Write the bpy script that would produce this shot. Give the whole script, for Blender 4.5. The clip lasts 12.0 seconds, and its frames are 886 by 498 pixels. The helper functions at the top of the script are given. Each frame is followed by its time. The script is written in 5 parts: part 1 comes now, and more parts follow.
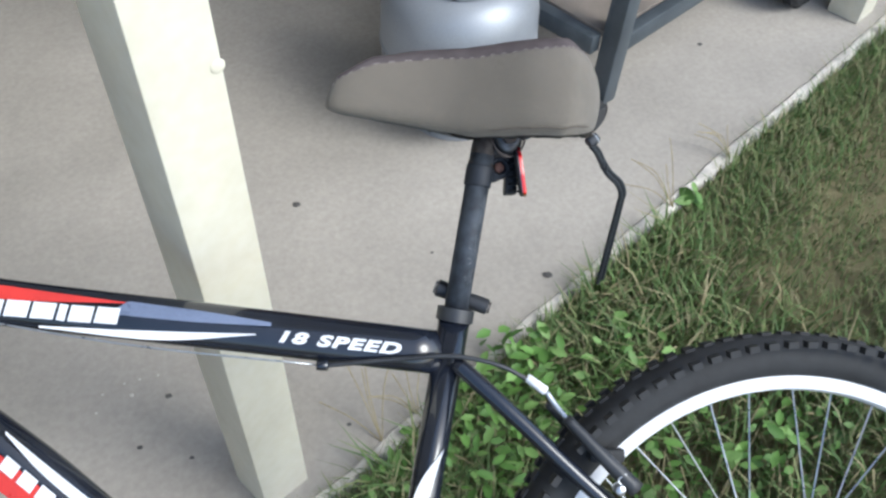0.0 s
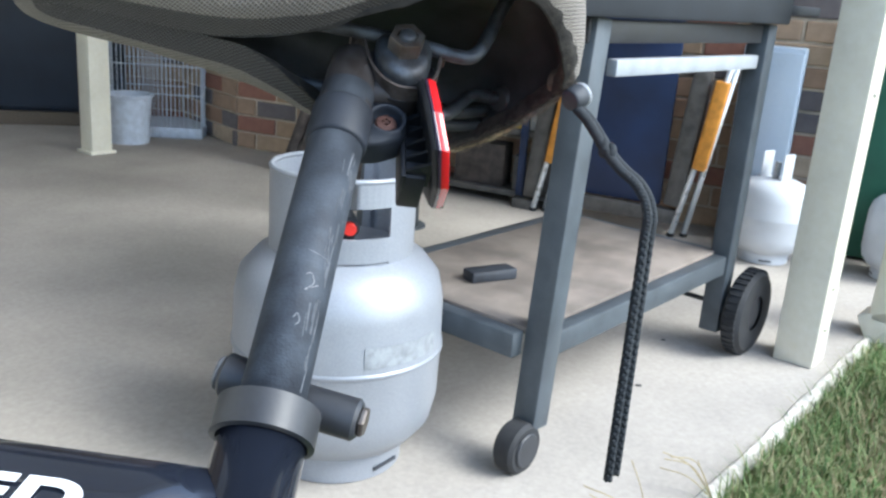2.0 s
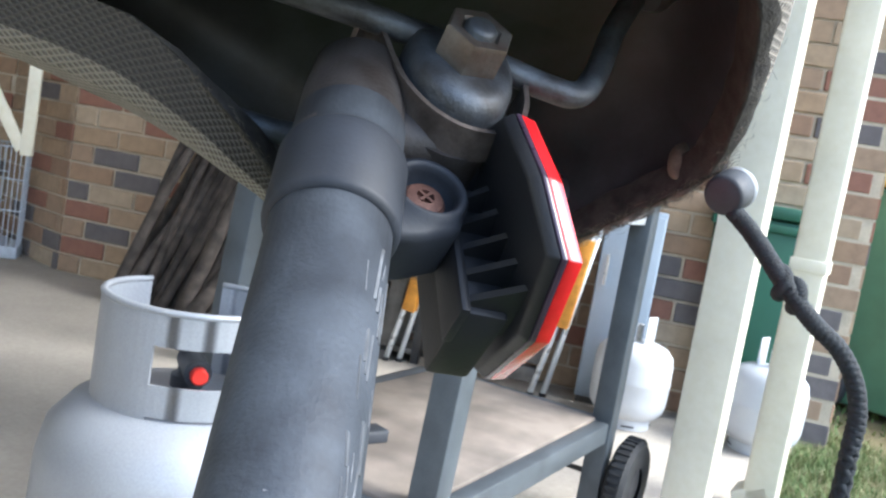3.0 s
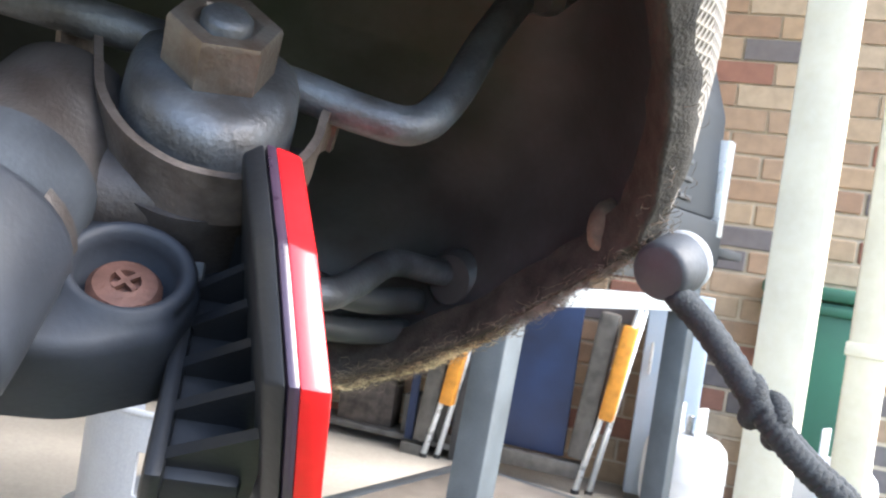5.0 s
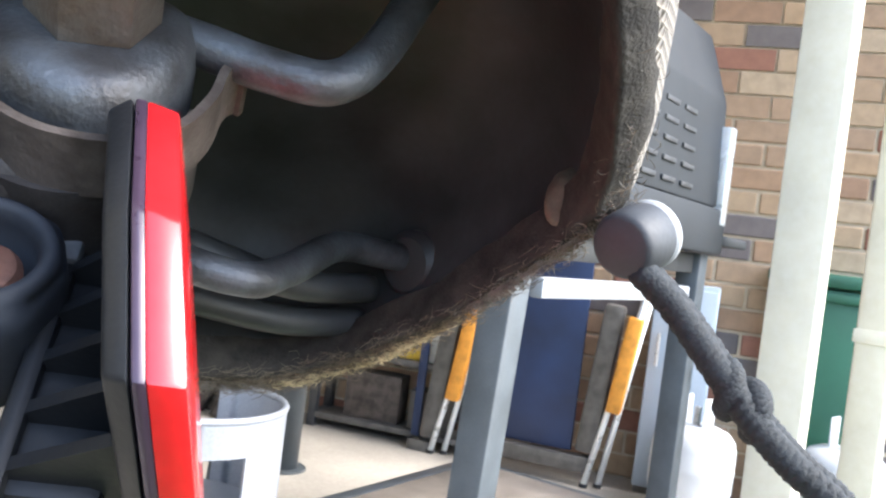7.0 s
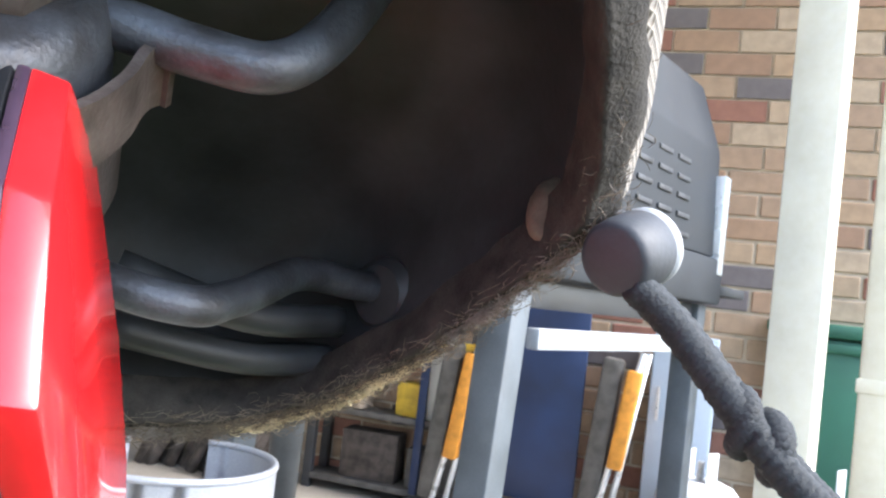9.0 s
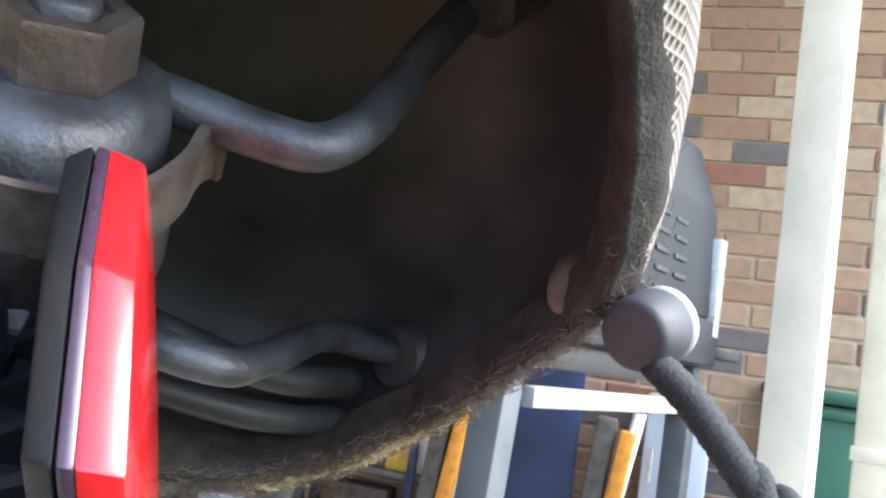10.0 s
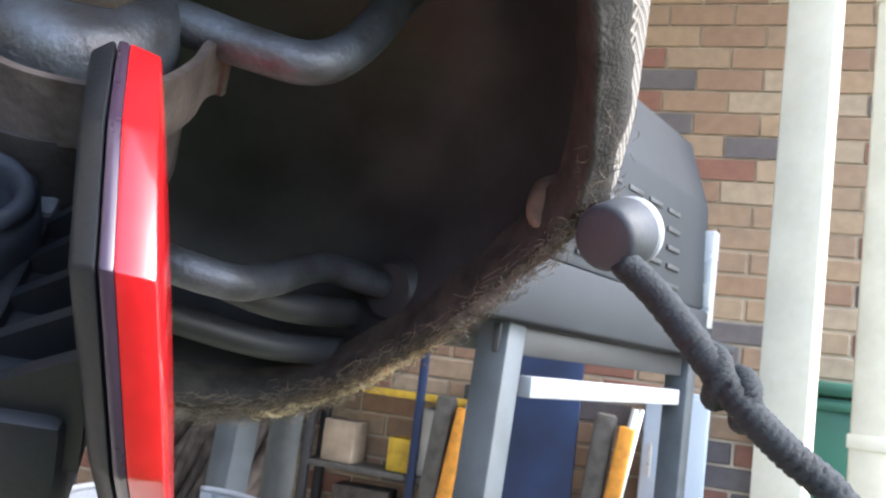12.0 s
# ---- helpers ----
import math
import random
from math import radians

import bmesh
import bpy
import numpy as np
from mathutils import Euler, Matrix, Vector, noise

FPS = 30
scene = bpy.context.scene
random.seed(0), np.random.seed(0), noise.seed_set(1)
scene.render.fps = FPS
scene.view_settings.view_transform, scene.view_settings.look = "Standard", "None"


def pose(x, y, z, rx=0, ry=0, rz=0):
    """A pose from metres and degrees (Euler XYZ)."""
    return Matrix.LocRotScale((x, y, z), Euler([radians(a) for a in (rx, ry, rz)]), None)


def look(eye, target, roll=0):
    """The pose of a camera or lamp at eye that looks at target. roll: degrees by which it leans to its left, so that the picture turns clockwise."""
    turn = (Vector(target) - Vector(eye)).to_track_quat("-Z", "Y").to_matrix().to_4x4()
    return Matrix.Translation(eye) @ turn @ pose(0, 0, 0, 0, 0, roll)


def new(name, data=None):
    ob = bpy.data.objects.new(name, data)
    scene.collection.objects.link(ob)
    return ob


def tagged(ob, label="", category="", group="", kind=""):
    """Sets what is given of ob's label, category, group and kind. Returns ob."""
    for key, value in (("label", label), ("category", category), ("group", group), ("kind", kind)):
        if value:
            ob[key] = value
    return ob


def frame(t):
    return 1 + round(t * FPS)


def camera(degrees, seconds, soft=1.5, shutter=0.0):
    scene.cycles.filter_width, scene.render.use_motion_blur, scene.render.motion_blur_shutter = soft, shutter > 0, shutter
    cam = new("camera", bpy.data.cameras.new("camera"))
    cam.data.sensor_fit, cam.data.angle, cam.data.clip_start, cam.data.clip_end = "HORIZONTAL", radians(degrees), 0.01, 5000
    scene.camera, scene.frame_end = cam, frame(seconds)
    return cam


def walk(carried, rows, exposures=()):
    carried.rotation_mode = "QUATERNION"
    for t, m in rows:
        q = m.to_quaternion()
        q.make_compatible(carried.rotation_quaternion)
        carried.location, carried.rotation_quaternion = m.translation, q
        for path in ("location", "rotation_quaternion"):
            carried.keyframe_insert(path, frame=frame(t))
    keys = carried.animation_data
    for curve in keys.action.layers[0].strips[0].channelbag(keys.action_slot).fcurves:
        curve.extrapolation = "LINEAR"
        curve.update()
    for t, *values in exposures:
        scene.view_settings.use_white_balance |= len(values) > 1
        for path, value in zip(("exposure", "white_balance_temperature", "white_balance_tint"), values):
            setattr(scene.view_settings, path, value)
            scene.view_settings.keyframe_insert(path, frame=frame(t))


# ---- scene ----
cam = camera(53.6, 12.0, soft=2.2)
cam.data.dof.use_dof, cam.data.dof.focus_distance, cam.data.dof.aperture_fstop = True, 0.15, 120.0
PATH = [
    (0, (0.013, -0.102, 1.353), (0.079, 1.2, -0.163), 2.0),
    (0.5, (0.01, 0.108, 1.146), (0.123, 1.487, -0.298), 1.8),
    (1, (0.046, 0.178, 0.919), (0.232, 1.877, -0.121), 0.5),
    (1.5, (0.063, 0.149, 0.843), (0.301, 2.001, 0.125), 0.6),
    (2, (0.072, 0.146, 0.775), (0.358, 2.04, 0.198), 4.3),
    (2.5, (0.037, 0.273, 0.731), (0.47, 2.172, 0.276), 7.7),
    (3, (0.045, 0.37, 0.72), (0.675, 2.256, 0.513), 9.8),
    (5, (0.115, 0.431, 0.723), (0.608, 2.369, 0.698), 8.4),
    (5.5, (0.116, 0.438, 0.712), (0.557, 2.389, 0.681), 7.1),
    (6, (0.117, 0.445, 0.724), (0.532, 2.402, 0.718), 6.8),
    (6.5, (0.119, 0.447, 0.729), (0.532, 2.403, 0.688), 7.3),
    (7, (0.132, 0.446, 0.721), (0.612, 2.387, 0.685), 7.2),
    (9, (0.142, 0.464, 0.715), (0.614, 2.405, 0.808), 6.5),
    (9.5, (0.139, 0.464, 0.714), (0.613, 2.401, 0.867), 7.3),
    (10, (0.135, 0.459, 0.717), (0.601, 2.392, 0.929), 8.3),
    (10.5, (0.142, 0.454, 0.711), (0.609, 2.387, 0.928), 7.9),
    (11, (0.142, 0.455, 0.704), (0.609, 2.388, 0.918), 7.7),
    (11.5, (0.141, 0.45, 0.703), (0.615, 2.38, 0.93), 6.9),
    (12, (0.136, 0.447, 0.7), (0.609, 2.377, 0.927), 7.0),
]
walk(cam, [(t, look(eye, target, roll)) for t, eye, target, roll in PATH], [(0, 0.95, 5750, 4), (0.5, 0.68, 5750, 4), (1, 0.62, 5650, 4), (1.5, 1.38, 5650, 3), (2, 1.72, 5600, 3), (2.5, 1.78, 5600, 4), (3, 2.15, 5800, 5), (4.8, 2.75, 6150, 8), (6.5, 2.95, 6000, 8), (7, 2.6, 6100, 8), (9, 2.6, 6000, 9), (12, 2.5, 6000, 9)])

# world and light: bright hazy overcast day under an added, open patio roof
world = bpy.data.worlds.new("sky")
scene.world = world
world.use_nodes = True
wn = world.node_tree
sky = wn.nodes.new("ShaderNodeTexSky")
sky.sky_type, sky.sun_disc = "NISHITA", False
sky.sun_elevation, sky.sun_rotation = radians(44), radians(117)
sky.air_density, sky.dust_density, sky.ozone_density = 1.0, 3.0, 1.0
wn.nodes["Background"].inputs["Strength"].default_value = 0.15
wn.links.new(sky.outputs[0], wn.nodes["Background"].inputs["Color"])
sun = new("sun", bpy.data.lights.new("sun", "SUN"))
sun.data.energy, sun.data.angle, sun.data.color = 0.8, radians(25), (1.0, 0.97, 0.92)
sun.matrix_world = look((6, -3, 6.5), (0, 0, 0))


# ---- materials ----
def mat(name, base, rough=0.6, metal=0.0, vary=0.25, scale=40.0, bump=0.2, fine=400.0, dark=None, spec=0.5, coords="Object", stain=0.0, coat=0.0, deep=0.0004):
    """A surface with grain at two scales: base colour mixed with a darker tone by large noise, roughness and relief by fine noise."""
    m = bpy.data.materials.new(name)
    m.use_nodes = True
    t = m.node_tree
    b = t.nodes["Principled BSDF"]
    b.inputs["Metallic"].default_value = metal
    b.inputs["Specular IOR Level"].default_value = spec
    b.inputs["Coat Weight"].default_value = coat
    tc = t.nodes.new("ShaderNodeTexCoord")
    n1, n2 = t.nodes.new("ShaderNodeTexNoise"), t.nodes.new("ShaderNodeTexNoise")
    n1.inputs["Scale"].default_value, n1.inputs["Detail"].default_value = scale, 6
    n2.inputs["Scale"].default_value, n2.inputs["Detail"].default_value = fine, 3
    for n in (n1, n2):
        t.links.new(tc.outputs[coords], n.inputs["Vector"])
    ramp = t.nodes.new("ShaderNodeValToRGB")
    lo = dark if dark else tuple(c * (1 - vary) for c in base)
    hi = tuple(min(1, c * (1 + vary * 0.4)) for c in base)
    ramp.color_ramp.elements[0].position, ramp.color_ramp.elements[0].color = 0.32 + stain, (*lo, 1)
    ramp.color_ramp.elements[1].position, ramp.color_ramp.elements[1].color = 0.62 + stain, (*hi, 1)
    t.links.new(n1.outputs["Fac"], ramp.inputs["Fac"])
    mix = t.nodes.new("ShaderNodeMixRGB")
    mix.blend_type, mix.inputs["Fac"].default_value = "OVERLAY", 0.25
    t.links.new(ramp.outputs["Color"], mix.inputs[1])
    t.links.new(n2.outputs["Color"], mix.inputs[2])
    bw = t.nodes.new("ShaderNodeRGBToBW")
    t.links.new(n2.outputs["Color"], bw.inputs[0])
    t.links.new(bw.outputs[0], mix.inputs[2])
    t.links.new(mix.outputs[0], b.inputs["Base Color"])
    mr = t.nodes.new("ShaderNodeMapRange")
    mr.inputs["To Min"].default_value, mr.inputs["To Max"].default_value = max(0.03, rough - 0.12), min(1, rough + 0.12)
    t.links.new(n1.outputs["Fac"], mr.inputs["Value"])
    t.links.new(mr.outputs[0], b.inputs["Roughness"])
    bp = t.nodes.new("ShaderNodeBump")
    bp.inputs["Strength"].default_value, bp.inputs["Distance"].default_value = bump, deep
    t.links.new(n2.outputs["Fac"], bp.inputs["Height"])
    t.links.new(bp.outputs[0], b.inputs["Normal"])
    return m


def weave(name, base, hole, pitch, rough=0.9, bump=0.6):
    """A woven mesh cloth: rows of small holes staggered in UV metres."""
    m = mat(name, base, rough, vary=0.12, scale=18, bump=0.1)
    t = m.node_tree
    b = t.nodes["Principled BSDF"]
    uv = t.nodes.new("ShaderNodeUVMap")
    sep = t.nodes.new("ShaderNodeSeparateXYZ")
    t.links.new(uv.outputs[0], sep.inputs[0])

    def op(kind, a, c):
        n = t.nodes.new("ShaderNodeMath")
        n.operation = kind
        for i, v in enumerate((a, c)):
            if v is None:
                continue
            if isinstance(v, (int, float)):
                n.inputs[i].default_value = v
            else:
                t.links.new(v, n.inputs[i])
        return n.outputs[0]
    k = math.pi / pitch
    s1 = op("SINE", op("MULTIPLY", op("ADD", sep.outputs[0], sep.outputs[1]), k), None)
    s2 = op("SINE", op("MULTIPLY", op("SUBTRACT", sep.outputs[0], sep.outputs[1]), k), None)
    h = op("ABSOLUTE", op("MULTIPLY", s1, s2), None)
    ramp = t.nodes.new("ShaderNodeValToRGB")
    ramp.color_ramp.elements[0].position, ramp.color_ramp.elements[0].color = 0.12, (1, 1, 1, 1)
    ramp.color_ramp.elements[1].position, ramp.color_ramp.elements[1].color = 0.6, (*hole, 1)
    t.links.new(h, ramp.inputs[0])
    mul = t.nodes.new("ShaderNodeMixRGB")
    mul.blend_type, mul.inputs[0].default_value = "MULTIPLY", 1.0
    t.links.new(b.inputs["Base Color"].links[0].from_socket, mul.inputs[1])
    t.links.new(ramp.outputs[0], mul.inputs[2])
    t.links.new(mul.outputs[0], b.inputs["Base Color"])
    bp = t.nodes.new("ShaderNodeBump")
    bp.invert = True
    bp.inputs["Strength"].default_value, bp.inputs["Distance"].default_value = bump, 0.0012
    t.links.new(h, bp.inputs["Height"])
    t.links.new(bp.outputs[0], b.inputs["Normal"])
    b.inputs["Sheen Weight"].default_value = 0.2
    return m


CONCRETE = mat("concrete", deep=0.003, base=(0.365, 0.335, 0.295), rough=0.85, vary=0.2, scale=2.2, bump=0.25, fine=90, spec=0.3)
SLAB_EDGE = mat("worn_slab_edge", deep=0.003, base=(0.62, 0.58, 0.52), rough=0.9, vary=0.35, scale=14, bump=0.6, fine=120)
SOIL = mat("lawn_soil", deep=0.003, base=(0.15, 0.13, 0.065), rough=0.95, vary=0.5, scale=5, bump=0.8, fine=60)
CREAM = mat("cream_paint", (0.77, 0.73, 0.60), 0.5, vary=0.1, scale=6, bump=0.15, fine=60)
WHITEP = mat("white_paint", (0.75, 0.75, 0.72), 0.5, vary=0.12, scale=8, bump=0.1)
MORTAR = mat("mortar", deep=0.003, base=(0.55, 0.47, 0.36), rough=0.95, vary=0.2, scale=12, bump=0.5, fine=150)
CEILING = mat("ceiling_sheet", (0.62, 0.6, 0.54), 0.7, vary=0.1, scale=3)
def translucent(name, base):
    """A sheet that lets daylight through as a soft glow."""
    m = mat(name, base, 0.5, vary=0.08, scale=2)
    t = m.node_tree
    b = t.nodes["Principled BSDF"]
    tr, mx = t.nodes.new("ShaderNodeBsdfTranslucent"), t.nodes.new("ShaderNodeMixShader")
    tr.inputs["Color"].default_value = (0.95, 0.92, 0.86, 1)
    mx.inputs[0].default_value = 0.08
    t.links.new(b.outputs[0], mx.inputs[1])
    t.links.new(tr.outputs[0], mx.inputs[2])
    t.links.new(mx.outputs[0], t.nodes["Material Output"].inputs["Surface"])
    return m


# Sheet for the unseen roof; its translucency sets how bright the slab gets.
ROOFSHEET = translucent("unseen_roof_sheet", (0.8, 0.8, 0.78))
BLACKSTEEL = mat("black_powder_coated_steel", (0.035, 0.037, 0.042), 0.45, vary=0.3, scale=30, bump=0.15)
CARTSTEEL = mat("dark_grey_cart_steel", (0.075, 0.088, 0.10), 0.5, vary=0.25, scale=18, bump=0.15)
HOODSTEEL = mat("charcoal_hood_steel", (0.030, 0.034, 0.040), 0.6, spec=0.25, vary=0.2, scale=10, bump=0.1)
RUST = mat("rusted_shelf", deep=0.003, base=(0.235, 0.20, 0.17), rough=0.85, vary=0.4, scale=8, bump=0.4)
RUBBER = mat("tyre_rubber", (0.025, 0.026, 0.028), 0.75, vary=0.35, scale=40, bump=0.3)
FRAMEBLACK = mat("gloss_black_frame_paint", (0.012, 0.015, 0.024), 0.18, vary=0.3, scale=20, bump=0.03, coat=0.6)
FRAMEBLUE = mat("slate_blue_decal", (0.16, 0.19, 0.28), 0.3, vary=0.2, scale=20, bump=0.03, coat=0.4)
FRAMERED = mat("red_decal", (0.62, 0.035, 0.02), 0.3, vary=0.2, scale=20, bump=0.03, coat=0.4)
FRAMEWHITE = mat("white_decal", (0.80, 0.81, 0.84), 0.35, vary=0.1, scale=30, bump=0.03)
POST = mat("worn_black_seatpost", (0.048, 0.056, 0.069), 0.6, metal=0.15, spec=0.3, vary=0.5, scale=70, bump=0.5, fine=900, dark=(0.026, 0.030, 0.038))
WORN = mat("rubbed_post_coating", (0.080, 0.087, 0.098), 0.65, metal=0.1, vary=0.5, scale=200, bump=0.3, fine=900)
PALEGREY = mat("pale_grey_plastic", (0.38, 0.40, 0.42), 0.55, vary=0.2, scale=90, bump=0.15, fine=900)
RAILPAINT = mat("chalky_white_rail_paint", (0.36, 0.385, 0.41), 0.55, vary=0.2, scale=15, bump=0.1)
SCRATCH = mat("scratched_bare_metal", (0.17, 0.175, 0.185), 0.6, metal=0.4, vary=0.4, scale=300, bump=0.2)
CLAMPSTEEL = mat("grimy_clamp_steel", (0.098, 0.110, 0.128), 0.52, metal=0.6, vary=0.5, scale=110, bump=0.5, fine=1100, dark=(0.056, 0.056, 0.060))
BROWNSTEEL = mat("tarnished_brown_steel", (0.052, 0.047, 0.046), 0.55, metal=0.3, spec=0.4, vary=0.5, scale=110, bump=0.5, fine=1100, dark=(0.034, 0.027, 0.024))
NUTSTEEL = mat("aged_nut_steel", (0.150, 0.140, 0.132), 0.48, metal=0.7, vary=0.4, scale=120, bump=0.5, fine=900, dark=(0.12, 0.09, 0.07))
PLATESTEEL = mat("worn_brown_plate", (0.13, 0.11, 0.10), 0.5, metal=0.5, vary=0.5, scale=120, bump=0.5, fine=900, dark=(0.06, 0.048, 0.042))
SCREWRUST = mat("rusty_screw", (0.13, 0.065, 0.05), 0.6, metal=0.4, vary=0.5, scale=250, bump=0.6, fine=900)
PLASTIC = mat("black_bracket_plastic", (0.021, 0.025, 0.034), 0.6, spec=0.36, vary=0.3, scale=60, bump=0.15, fine=900)
HOUSING = mat("black_reflector_housing", (0.010, 0.011, 0.014), 0.5, spec=0.4, vary=0.3, scale=60, bump=0.15, fine=900)
GREYPLASTIC = mat("grey_cord_lock_plastic", (0.036, 0.041, 0.050), 0.6, vary=0.25, scale=90, bump=0.2, fine=900)
LENSRED = mat("red_reflector_plastic", (0.60, 0.013, 0.017), 0.22, vary=0.12, scale=50, bump=0.03, coat=0.5)
LENSRIM = mat("dusky_reflector_rim", (0.045, 0.028, 0.048), 0.3, vary=0.2, scale=80, bump=0.05, coat=0.3)
BASEPLATE = mat("black_saddle_base", (0.036, 0.040, 0.044), 0.5, vary=0.4, scale=60, bump=0.2, fine=500)
VINYL = mat("dark_mauve_vinyl", (0.115, 0.095, 0.098), 0.55, vary=0.25, scale=60, bump=0.25, fine=900)
WEAVE = weave("taupe_mesh_cloth", (0.26, 0.23, 0.19), (0.42, 0.40, 0.38), 0.0025)
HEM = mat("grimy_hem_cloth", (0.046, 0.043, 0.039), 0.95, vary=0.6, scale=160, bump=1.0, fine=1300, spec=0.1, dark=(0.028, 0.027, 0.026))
# Darker copy of the taupe mesh: grime plus shade put into the colour.
UNDERWEAVE = weave("grimy_shade_darkened_mesh", (0.052, 0.044, 0.037), (0.42, 0.40, 0.38), 0.0025)
STRAW = mat("straw_coloured_fluff", (0.56, 0.47, 0.29), 0.95, vary=0.5, scale=300, bump=0.8, fine=1500)
LEAFDRY = mat("dried_leaf", (0.125, 0.10, 0.075), 0.9, vary=0.4, scale=200, bump=0.5, fine=1200)
DUST = mat("grey_lint", (0.20, 0.18, 0.165), 0.95, vary=0.5, scale=250, bump=0.8, fine=1500)
CORD = mat("black_braided_cord", (0.017, 0.021, 0.025), 0.8, vary=0.4, scale=300, bump=0.5, fine=1800)
WEB = mat("felted_web_fibre", (0.15, 0.125, 0.095), 0.95, vary=0.5, scale=300, bump=0.3, fine=1500)
SEAM = mat("taupe_seam_cloth", (0.15, 0.13, 0.108), 0.95, vary=0.4, scale=200, bump=0.8, fine=1300)
STITCH = mat("stitch_thread", (0.40, 0.36, 0.34), 0.9, vary=0.3, scale=300)
GASGREY = mat("silver_grey_bottle_paint", (0.31, 0.33, 0.365), 0.38, metal=0.25, vary=0.08, scale=8, bump=0.05)
GASWHITE = mat("white_bottle_paint", (0.56, 0.585, 0.62), 0.4, vary=0.08, scale=8, bump=0.05)
DARKLABEL = mat("dull_label", (0.27, 0.29, 0.31), 0.6, vary=0.3, scale=60)
VALVE = mat("dark_valve", (0.03, 0.035, 0.045), 0.5, vary=0.3)
KNOBRED = mat("red_valve_knob", (0.65, 0.03, 0.02), 0.4, vary=0.2)
BLUEBOARD = mat("navy_board", (0.012, 0.030, 0.095), 0.5, vary=0.3, scale=6)
ALU = mat("brushed_aluminium", (0.72, 0.76, 0.80), 0.3, metal=0.5, vary=0.12, scale=20)
ORANGE = mat("orange_timber_edge", (0.62, 0.27, 0.035), 0.55, vary=0.3, scale=30)
PALEBLUE = mat("pale_blue_sheet", (0.36, 0.43, 0.52), 0.5, vary=0.1, scale=5)
DARKGREY = mat("dark_grey_frame", (0.10, 0.095, 0.09), 0.65, vary=0.4, scale=25, bump=0.3)
GREEN = mat("dark_green_sheet", (0.018, 0.10, 0.060), 0.55, vary=0.2, scale=5)
BINGREEN = mat("green_bin_plastic", (0.10, 0.24, 0.15), 0.5, vary=0.15, scale=8)
BINYELLOW = mat("yellow_bin_lid", (0.72, 0.50, 0.06), 0.5, vary=0.15, scale=8)
FRIDGE = mat("navy_fridge", (0.018, 0.026, 0.042), 0.4, vary=0.2, scale=6)
WIRE = mat("white_coated_wire", (0.55, 0.60, 0.68), 0.5, vary=0.15)
FIREWOOD = mat("dark_bark", deep=0.003, base=(0.075, 0.062, 0.055), rough=0.9, vary=0.6, scale=25, bump=0.8, fine=120)
CARTON = mat("printed_carton", (0.42, 0.34, 0.26), 0.7, vary=0.3, scale=12)
YELLOW = mat("yellow_tape", (0.60, 0.40, 0.04), 0.6, vary=0.3, scale=25)
CHROME = mat("dull_chrome", (0.55, 0.56, 0.58), 0.3, metal=0.9, vary=0.2, scale=60)


def random_tint(name, tones, rough=0.9, random_source="object", bump=0.4, scale=30.0):
    """A palette picked piece by piece."""
    m = mat(name, (0.5, 0.5, 0.5), rough, vary=0.3, scale=scale, bump=bump, fine=200)
    t = m.node_tree
    b = t.nodes["Principled BSDF"]
    if random_source == "object":
        src = t.nodes.new("ShaderNodeObjectInfo").outputs["Random"]
    else:
        src = t.nodes.new("ShaderNodeNewGeometry").outputs["Random Per Island"]
    ramp = t.nodes.new("ShaderNodeValToRGB")
    ramp.color_ramp.interpolation = "CONSTANT"
    els = ramp.color_ramp.elements
    while len(els) < len(tones):
        els.new(0.5)
    for i, c in enumerate(tones):
        els[i].position, els[i].color = i / len(tones), (*c, 1)
    t.links.new(src, ramp.inputs[0])
    mul = t.nodes.new("ShaderNodeMixRGB")
    mul.blend_type, mul.inputs[0].default_value = "OVERLAY", 0.5
    t.links.new(ramp.outputs[0], mul.inputs[1])
    t.links.new(b.inputs["Base Color"].links[0].from_socket, mul.inputs[2])
    t.links.new(mul.outputs[0], b.inputs["Base Color"])
    return m


BRICK = random_tint("mixed_brick", [(0.38, 0.27, 0.18), (0.43, 0.32, 0.22), (0.35, 0.23, 0.15), (0.29, 0.14, 0.10), (0.44, 0.34, 0.24), (0.16, 0.14, 0.14), (0.40, 0.28, 0.18), (0.33, 0.21, 0.14), (0.41, 0.30, 0.2), (0.36, 0.25, 0.17)])
GRASS = random_tint("grass_blades", [(0.115, 0.19, 0.05), (0.095, 0.16, 0.042), (0.19, 0.23, 0.085), (0.080, 0.14, 0.038), (0.30, 0.26, 0.14), (0.13, 0.20, 0.06), (0.25, 0.245, 0.12)], 0.7, "island", 0.1)
WEED = random_tint("weed_leaves", [(0.13, 0.26, 0.05), (0.10, 0.21, 0.04), (0.18, 0.31, 0.08)], 0.6, "island", 0.1)
BRICK_FAR = random_tint("mixed_brick_joined", [(0.38, 0.27, 0.18), (0.43, 0.32, 0.22), (0.35, 0.23, 0.15), (0.29, 0.14, 0.10), (0.44, 0.34, 0.24), (0.16, 0.14, 0.14), (0.40, 0.28, 0.18), (0.33, 0.21, 0.14), (0.41, 0.30, 0.2), (0.36, 0.25, 0.17)], 0.9, "island")
DRYGRASS = mat("dry_grass_stalk", (0.35, 0.29, 0.16), 0.9, vary=0.3)


# ---- mesh helpers ----
def part(name, bm, material, parent=None, label="", smooth=False):
    me = bpy.data.meshes.new(name)
    bm.normal_update()
    bm.to_mesh(me)
    bm.free()
    me.materials.append(material)
    me.shade_smooth()
    if not smooth:
        me.set_sharp_from_angle(angle=radians(32))
    ob = new(name, me)
    ob.parent = parent
    if label:
        ob["label"] = label
    return ob


